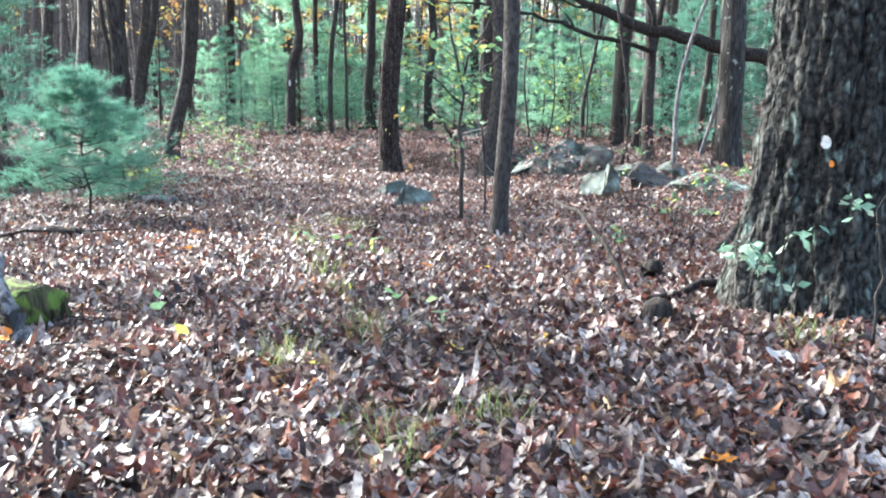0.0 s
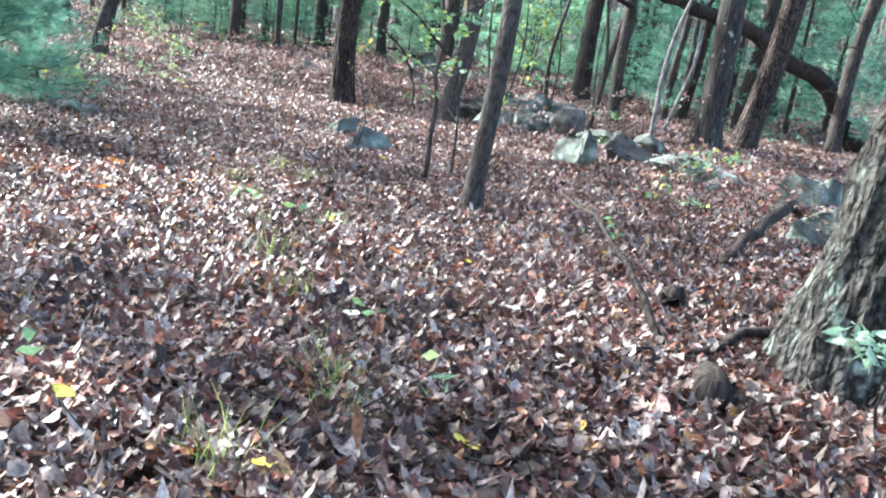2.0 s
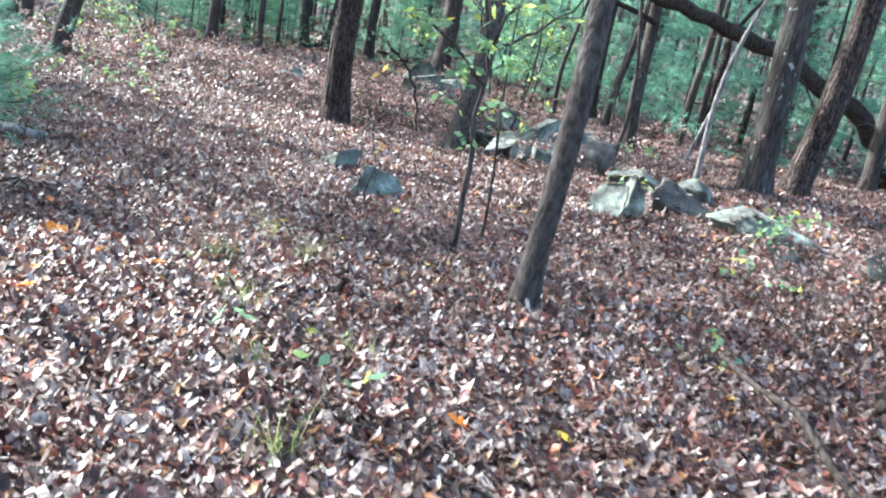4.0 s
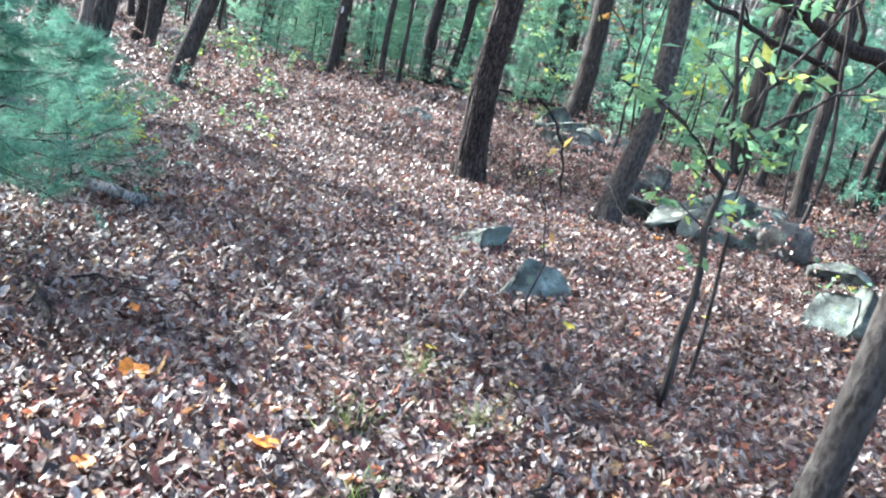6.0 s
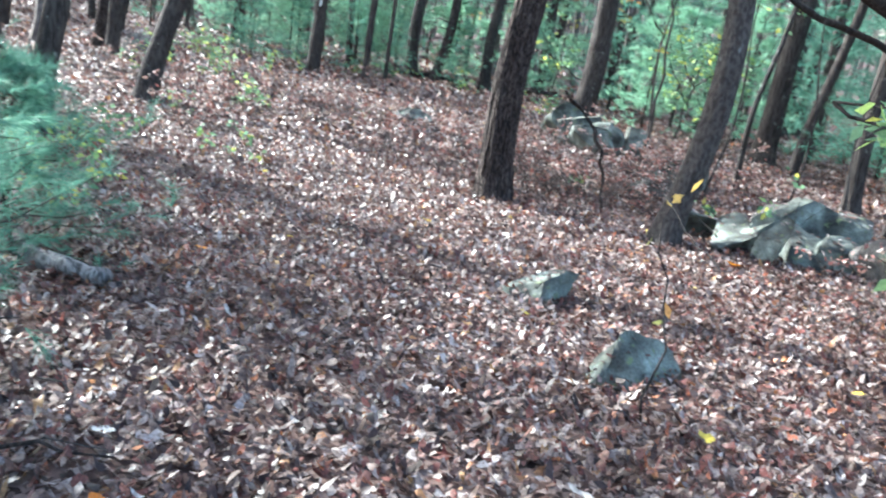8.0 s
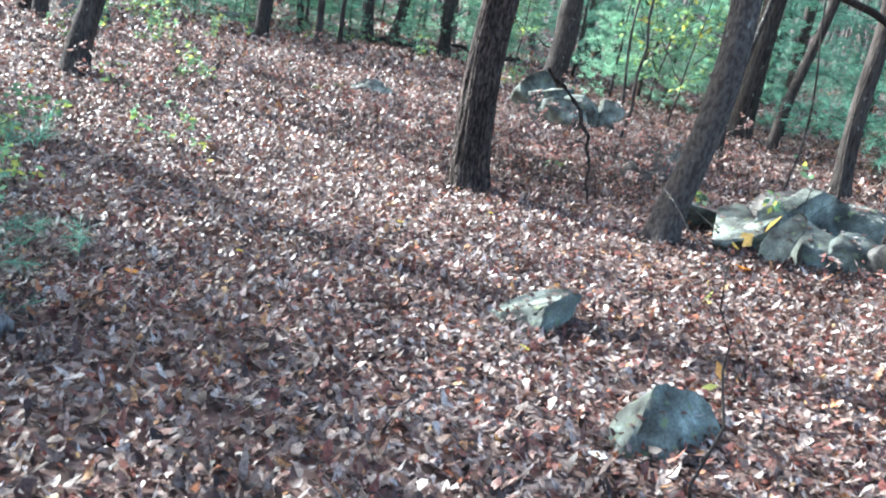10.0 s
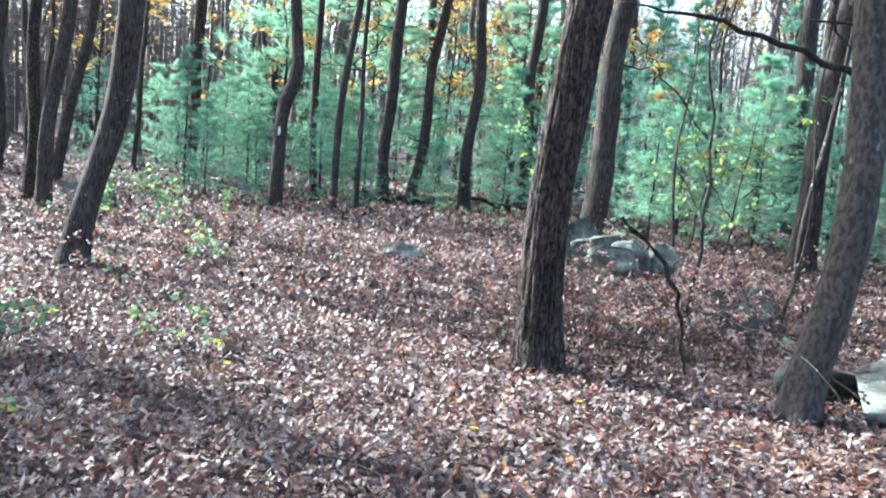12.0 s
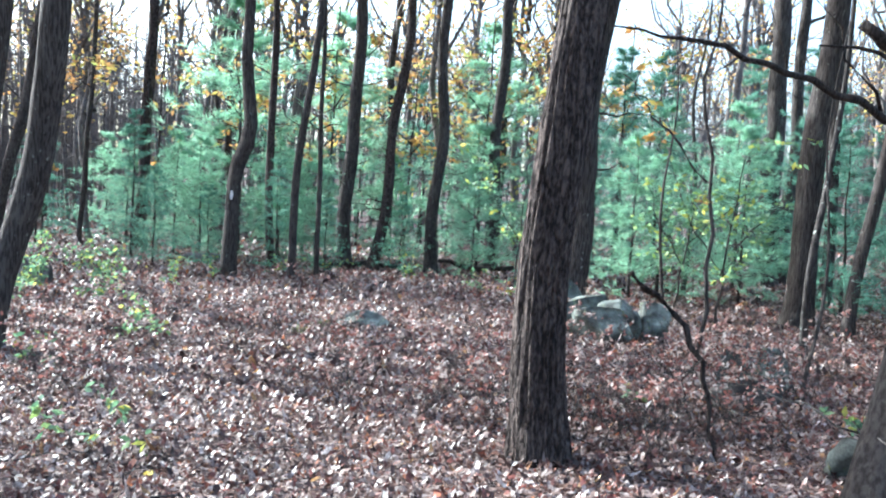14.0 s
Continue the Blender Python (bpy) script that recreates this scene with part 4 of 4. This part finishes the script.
leafy("sapling", "forked dark sapling with light green leaves", "sapling", 0.19, 8.6, [[(0, 0, 0), (0.0, 0, 0.8), (-0.02, 0.05, 1.45), (-0.12, 0.1, 2.3)], [(-0.02, 0.05, 1.4), (0.15, 0, 1.8), (0.42, -0.1, 2.3)], [(0, 0, 1.45), (0.3, 0.1, 1.6), (0.7, 0.1, 2.0)], [(0, 0.0, 1.2), (-0.35, 0.1, 1.5), (-0.6, 0.2, 1.6)]], 240, 0.075, GREEN_LEAF, BARK_DARK, 4, 0.024)
leafy("sapling", "thin sapling with a single yellow leaf", "sapling", -0.45, 9.8, [[(0, 0, 0), (0.0, 0, 0.5), (-0.12, 0, 1.0)]], 8, 0.06, AUTUMN_LEAF, BARK_DARK, 5, 0.008)
leafy("oak_sprout", "low twig with pale green leaves at the oak's foot", "sapling", 1.38, 3.4, [[(0, 0, 0), (-0.02, -0.03, 0.3), (0.02, -0.05, 0.52)], [(0, -0.03, 0.42), (0.1, -0.05, 0.52), (0.25, -0.05, 0.5)], [(0, 0, 0.2), (-0.1, -0.03, 0.28), (-0.02, -0.05, 0.3)]], 70, 0.05, SPROUT_LEAF, BARK_GREY, 6, 0.006)
branch("branch", "thin grey dead twig forking beside the oak", "branch", [on(1.62, 3.05, 0.0), on(1.64, 3.08, 0.3), on(1.6, 3.1, 0.55), on(1.72, 3.1, 0.8)], (0.007, 0.006, 0.005, 0.003), BARK_GREY, 6, 0.2, 61, twigs=[(on(1.6, 3.1, 0.5), on(1.42, 3.05, 0.62), 0.003), (on(1.63, 3.1, 0.62), on(1.78, 3.05, 0.66), 0.003)])
leafy("shrub", "spindly shrub with yellow-green leaves", "shrub", 3.4, 24.3, [[(0, 0, 0), (0.2, 0, 1.2), (0.4, 0, 2.4)], [(0.1, 0, 0.8), (-0.4, 0, 1.6), (-0.6, 0, 2.3)], [(0.2, 0, 1.2), (0.9, 0, 1.8), (1.2, 0, 2.0)]], 420, 0.11, GREEN_LEAF, BARK_DARK, 7, 0.02)
leafy("shrub", "shrub with yellow and green autumn leaves", "shrub", 3.2, 22.0, [[(0, 0, 0), (0.1, 0, 1.2), (0.3, 0, 2.6)], [(0.1, 0, 0.8), (-0.5, 0, 1.6), (-0.9, 0, 2.6)], [(0.2, 0, 1.2), (0.8, 0, 1.8), (1.3, 0, 2.8)]], 380, 0.1, GREEN_LEAF, BARK_DARK, 8, 0.02)
leafy("shrub", "shrub with bright yellow leaves", "shrub", 0.9, 26.5, [[(0, 0, 0), (0.1, 0, 1.4), (0.2, 0, 2.8)], [(0.1, 0, 1.0), (-0.5, 0, 1.9), (-0.8, 0, 2.6)]], 260, 0.1, GREEN_LEAF, BARK_DARK, 9, 0.018)
leafy("sapling", "tall crooked sapling with yellow leaves", "sapling", 1.2, 17.8, [[(0, 0, 0), (0.1, 0, 1.5), (-0.1, 0, 3.0), (0.2, 0, 4.6)], [(0, 0, 2.0), (-0.6, 0, 2.6), (-0.9, 0, 3.0)]], 45, 0.08, AUTUMN_LEAF, BARK_DARK, 10, 0.024)
for k, (x, y, z0) in enumerate([(-4.0, 36, 5.0), (-1.0, 34, 5.5), (0.5, 37, 6.0), (-2.4, 38, 7.0), (2.0, 36, 5.0), (-6.5, 36, 6.0), (-3.2, 33.5, 7.5), (1.2, 34.5, 7.0), (3.6, 32.5, 6.5), (5.2, 34.0, 7.0), (-8.8, 37.5, 7.0), (-11.5, 35.0, 6.0), (-0.2, 40.0, 8.0)]):
    leafy("maple_tree", "young maple with yellow and orange leaves", "tree", x, y, [[(0, 0, 0), (0.1, 0, z0 * 0.5), (0.2, 0, z0)], [(0.1, 0, z0 * 0.6), (-1.2, 0, z0 * 0.8), (-1.8, 0, z0)], [(0.1, 0, z0 * 0.55), (1.0, 0, z0 * 0.75), (1.7, 0, z0 * 0.9)]], 320, 0.17, AUTUMN_LEAF, BARK_DARK, 30 + k, 0.04, "autumn maples")
for k, (x, y, s, n) in enumerate([(-3.95, 15.2, 0.22, 30), (-5.3, 18.0, 0.3, 40), (-4.9, 14.6, 0.35, 110), (-4.4, 13.2, 0.3, 70), (-4.6, 12.4, 0.4, 90), (-5.3, 13.7, 0.5, 120), (-4.2, 12.0, 0.25, 50), (1.85, 14.0, 0.75, 26), (-4.6, 19.5, 0.4, 120), (-7.0, 21.5, 0.6, 160), (-6.1, 23.0, 0.5, 150), (-6.9, 26.0, 0.5, 130), (-8.0, 28.0, 0.6, 150), (0.2, 26.0, 0.4, 80), (-5.1, 27.2, 0.4, 60), (1.6, 15.6, 0.35, 30), (0.1, 16.4, 0.2, 20), (2.9, 9.3, 0.3, 40), (2.4, 8.6, 0.25, 30), (1.3, 6.8, 0.25, 14), (-6.4, 24.2, 0.7, 200), (-7.4, 23.4, 0.6, 170), (-5.6, 25.3, 0.4, 110), (-7.9, 25.4, 0.8, 220), (-1.2, 28.2, 0.5, 100), (-3.9, 28.6, 0.5, 90), (-2.9, 28.9, 0.4, 80), (0.7, 24.3, 0.5, 120), (2.6, 12.9, 0.5, 30), (3.3, 9.9, 0.35, 30), (2.3, 11.4, 0.3, 20), (-0.4, 4.4, 0.16, 5), (-0.62, 5.5, 0.18, 5), (-0.2, 3.25, 0.14, 5), (-0.75, 6.2, 0.2, 5), (-0.9, 3.0, 0.12, 5), (-3.7, 15.2, 0.25, 30), (-5.2, 14.4, 0.4, 60)]):
    leafy("seedling", "low seedling with light green leaves", "seedling", x, y, [[(0, 0, 0), (0.02, 0, s * 0.6), (0.05, 0.02, s)], [(0, 0, s * 0.3), (-s * 0.5, 0, s * 0.8)], [(0, 0, s * 0.3), (s * 0.5, 0.05, s * 0.75)]], n, 0.07, GREEN_LEAF, BARK_DARK, 70 + k, 0.005, "green seedlings")

# dry brush round the trees
brush = []
for k in range(4):
    h = 0.35 + 0.12 * k
    rnd = random.Random(k)
    stems = [[(rnd.uniform(-.15, .15), rnd.uniform(-.15, .15), 0), (rnd.uniform(-.2, .2), rnd.uniform(-.2, .2), h * 0.5), (rnd.uniform(-.35, .35), rnd.uniform(-.35, .35), h)] for _ in range(6)]
    brush.append(leafy("dry_brush", "dry brown twigs with withered leaves", "brush", -0.2 + 0.35 * k, 15.9 + 0.2 * k, stems, 44, 0.045, RED_TWIG_LEAF, BARK_GREY, 120 + k, 0.004, "dry undergrowth"))
rnd = random.Random(21)
SPOTS = [(-0.6, 16.1, 0.9, 24), (0.4, 15.7, 0.7, 16), (0.9, 17.0, 0.6, 12), (1.4, 16.8, 0.7, 18), (-1.6, 17.5, 1.5, 18), (-0.4, 18.3, 1.2, 10), (2.6, 18.6, 1.3, 16), (-4.6, 17.0, 0.8, 12), (-3.6, 20.0, 1.4, 18), (3.2, 13.0, 0.7, 10), (1.6, 11.8, 0.5, 6), (-6.3, 20.5, 1.2, 16), (2.9, 8.0, 0.9, 10), (-1.0, 23.0, 2.5, 16)]
for cx, cy, sp, n in SPOTS:
    for _ in range(int(n * 1.15)):
        x, y = cx + rnd.gauss(0, sp * 0.6), cy + rnd.gauss(0, sp * 0.5)
        if abs(x + 1.9) < 1.0 and y < 13:
            continue
        c = copy_thing(rnd.choice(brush), pose(x, y, gz(x, y), 0, 0, rnd.uniform(0, 360)))


def grass_mesh(seed, n, h):
    rsl = np.random.RandomState(seed)
    p = np.c_[rsl.normal(0, 0.05, (n, 2)), np.zeros(n)]
    tip = p + np.c_[rsl.normal(0, 0.08, (n, 2)), h * rsl.uniform(0.5, 1.1, n)]
    mid = (p + tip) / 2 + np.c_[rsl.normal(0, 0.01, (n, 2)), np.full(n, 0.02)]
    u = np.c_[rsl.normal(size=(n, 2)), np.zeros(n)]
    u = u / np.linalg.norm(u, axis=1)[:, None] * 0.0015
    v = np.stack([p - u, p + u, mid - u, mid + u, tip], 1).reshape(-1, 3)
    k = np.arange(n)[:, None] * 5
    return big_mesh("grass", v, np.concatenate([k + [0, 1, 3], k + [0, 3, 2], k + [2, 3, 4]]), GRASS)


tufts = [grass_mesh(k, 36, 0.12 + 0.04 * k) for k in range(3)]
for k, (x, y) in enumerate([(-0.2, 2.3), (-0.1, 2.1), (-0.35, 3.6), (-0.3, 3.3), (-0.6, 4.6), (-0.75, 5.2), (-1.2, 7.1), (-1.05, 6.8), (-1.3, 7.6), (-0.5, 6.3), (0.15, 2.4), (-0.55, 2.9), (-0.9, 6.0), (1.4, 3.1), (-0.8, 7.8), (-2.6, 21.0), (-2.9, 20.2), (-1.1, 8.4)]):
    ob = new("grass_tuft", tufts[k % 3])
    ob.location, ob.rotation_euler = (x, y, gz(x, y)), (0, 0, k * 1.7)
    tagged(ob, "sparse tuft of thin green grass in the leaves", "grass", "grass tufts")


def lobed_leaf(size, mat, seed):
    """One fallen leaf with five pointed lobes, curled at the edge."""
    rnd = random.Random(seed)
    verts, faces = [(0, 0, 0)], []
    n = 20
    for k in range(n):
        a = 2 * math.pi * k / n
        r = size * (0.62 + 0.38 * math.cos(2.5 * a * 2) if k % 2 else 0.55) * (1 if abs(a - math.pi) > 0.4 else 0.6)
        r = max(r, size * 0.3)
        verts.append((r * math.cos(a), r * math.sin(a), 0.25 * r * r / size + rnd.uniform(0, 0.1) * size))
    for k in range(n):
        faces.append((0, 1 + k, 1 + (k + 1) % n))
    return mesh("leaf", verts, faces, mat, False)


for mat, word, spots, size in [
    (ORANGE, "bright orange", [(-2.55, 8.45), (-1.75, 3.2), (-1.72, 3.3), (-1.35, 2.2), (0.72, 2.05), (-2.25, 7.7), (-2.1, 6.9), (-0.1, 5.6), (1.1, 13.2), (-3.1, 11.6), (-2.0, 6.6), (-1.6, 7.3)], 0.09),
    (YELLOW, "yellow", [(-0.62, 8.3), (-0.05, 7.9), (0.05, 3.1), (0.4, 3.3), (-0.45, 2.9), (-0.2, 9.6), (0.5, 12.3), (-0.9, 11.2), (-1.6, 13.4), (-2.6, 12.2), (0.9, 10.4), (-1.05, 8.7), (-3.3, 14.6), (1.25, 6.2), (0.3, 5.6), (-0.8, 14.1)], 0.06),
    (PALE, "pale upturned", [(0.6, 2.0), (-0.75, 10.1), (-0.9, 8.9), (-0.9, 13.3), (-2.7, 8.9), (1.2, 2.9), (-0.3, 4.3), (-1.5, 12.4), (-3.0, 12.7), (0.4, 4.6), (-2.9, 10.2), (-1.1, 2.9)], 0.075)]:
    kinds = [lobed_leaf(size * s, mat, k) for k, s in enumerate((0.8, 1.0, 1.2))]
    for k, (x, y) in enumerate(spots):
        ob = new("fallen_leaf", kinds[k % 3])
        ob.location, ob.rotation_euler = (x, y, gz(x, y) + 0.05), (0.25 * math.sin(k * 2.1), 0.3 * math.cos(k * 1.3), k * 2.2)
        tagged(ob, word + " fallen leaf lying on the brown leaves", "leaf", word + " fallen leaves")

# paint mark on a trunk, two leaves caught on the oak's bark
bl = stone_mesh(90, (0.055, 0.02, 0.16), BLAZE)
bl.name = "blaze"
ob = new("trail_blaze", bl)
ob.location = (-4.91, 27.74, gz(-4.95, 27.9) + 1.7)
tagged(ob, "white painted trail mark on a dark trunk", "trail mark")
for k, (x, y, z) in enumerate([(1.62, 3.63, 1.43), (1.65, 3.62, 1.34)]):
    ob = new("fallen_leaf", lobed_leaf(0.05 if k == 0 else 0.025, PALE if k == 0 else ORANGE, 7 + k))
    ob.location, ob.rotation_euler = (x, y, z), (radians(75), 0.4, 0.2)
    tagged(ob, ("pale" if k == 0 else "rusty") + " dead leaf caught on the oak bark", "leaf")

# loose twigs over the litter
rnd = random.Random(33)
pieces = []
for k in range(420):
    y = rnd.uniform(1.5, 24)
    x = rnd.uniform(-2.5 - 0.5 * y, 1.0 + 0.5 * y)
    L, w = rnd.uniform(0.12, 0.5) * (1 + y * 0.03), rnd.uniform(0, 6.28)
    p = Vector(on(x, y, rnd.uniform(0.03, 0.07)))
    x2, y2 = x + L * math.cos(w), y + L * math.sin(w)
    q = Vector(on(x2, y2, rnd.uniform(0.03, 0.09)))
    pieces.append(tube(bend(p, q, 5, 0.05, k), [0.0035 + 0.002 * (k % 3), 0.0045, 0.004, 0.003, 0.0015], 5, caps=False))
tagged(new("twig_litter", mesh("twig_litter", *joined(pieces), BARK_GREY)), "thin dry twigs strewn over the fallen leaves", "twigs", kind="stuff")
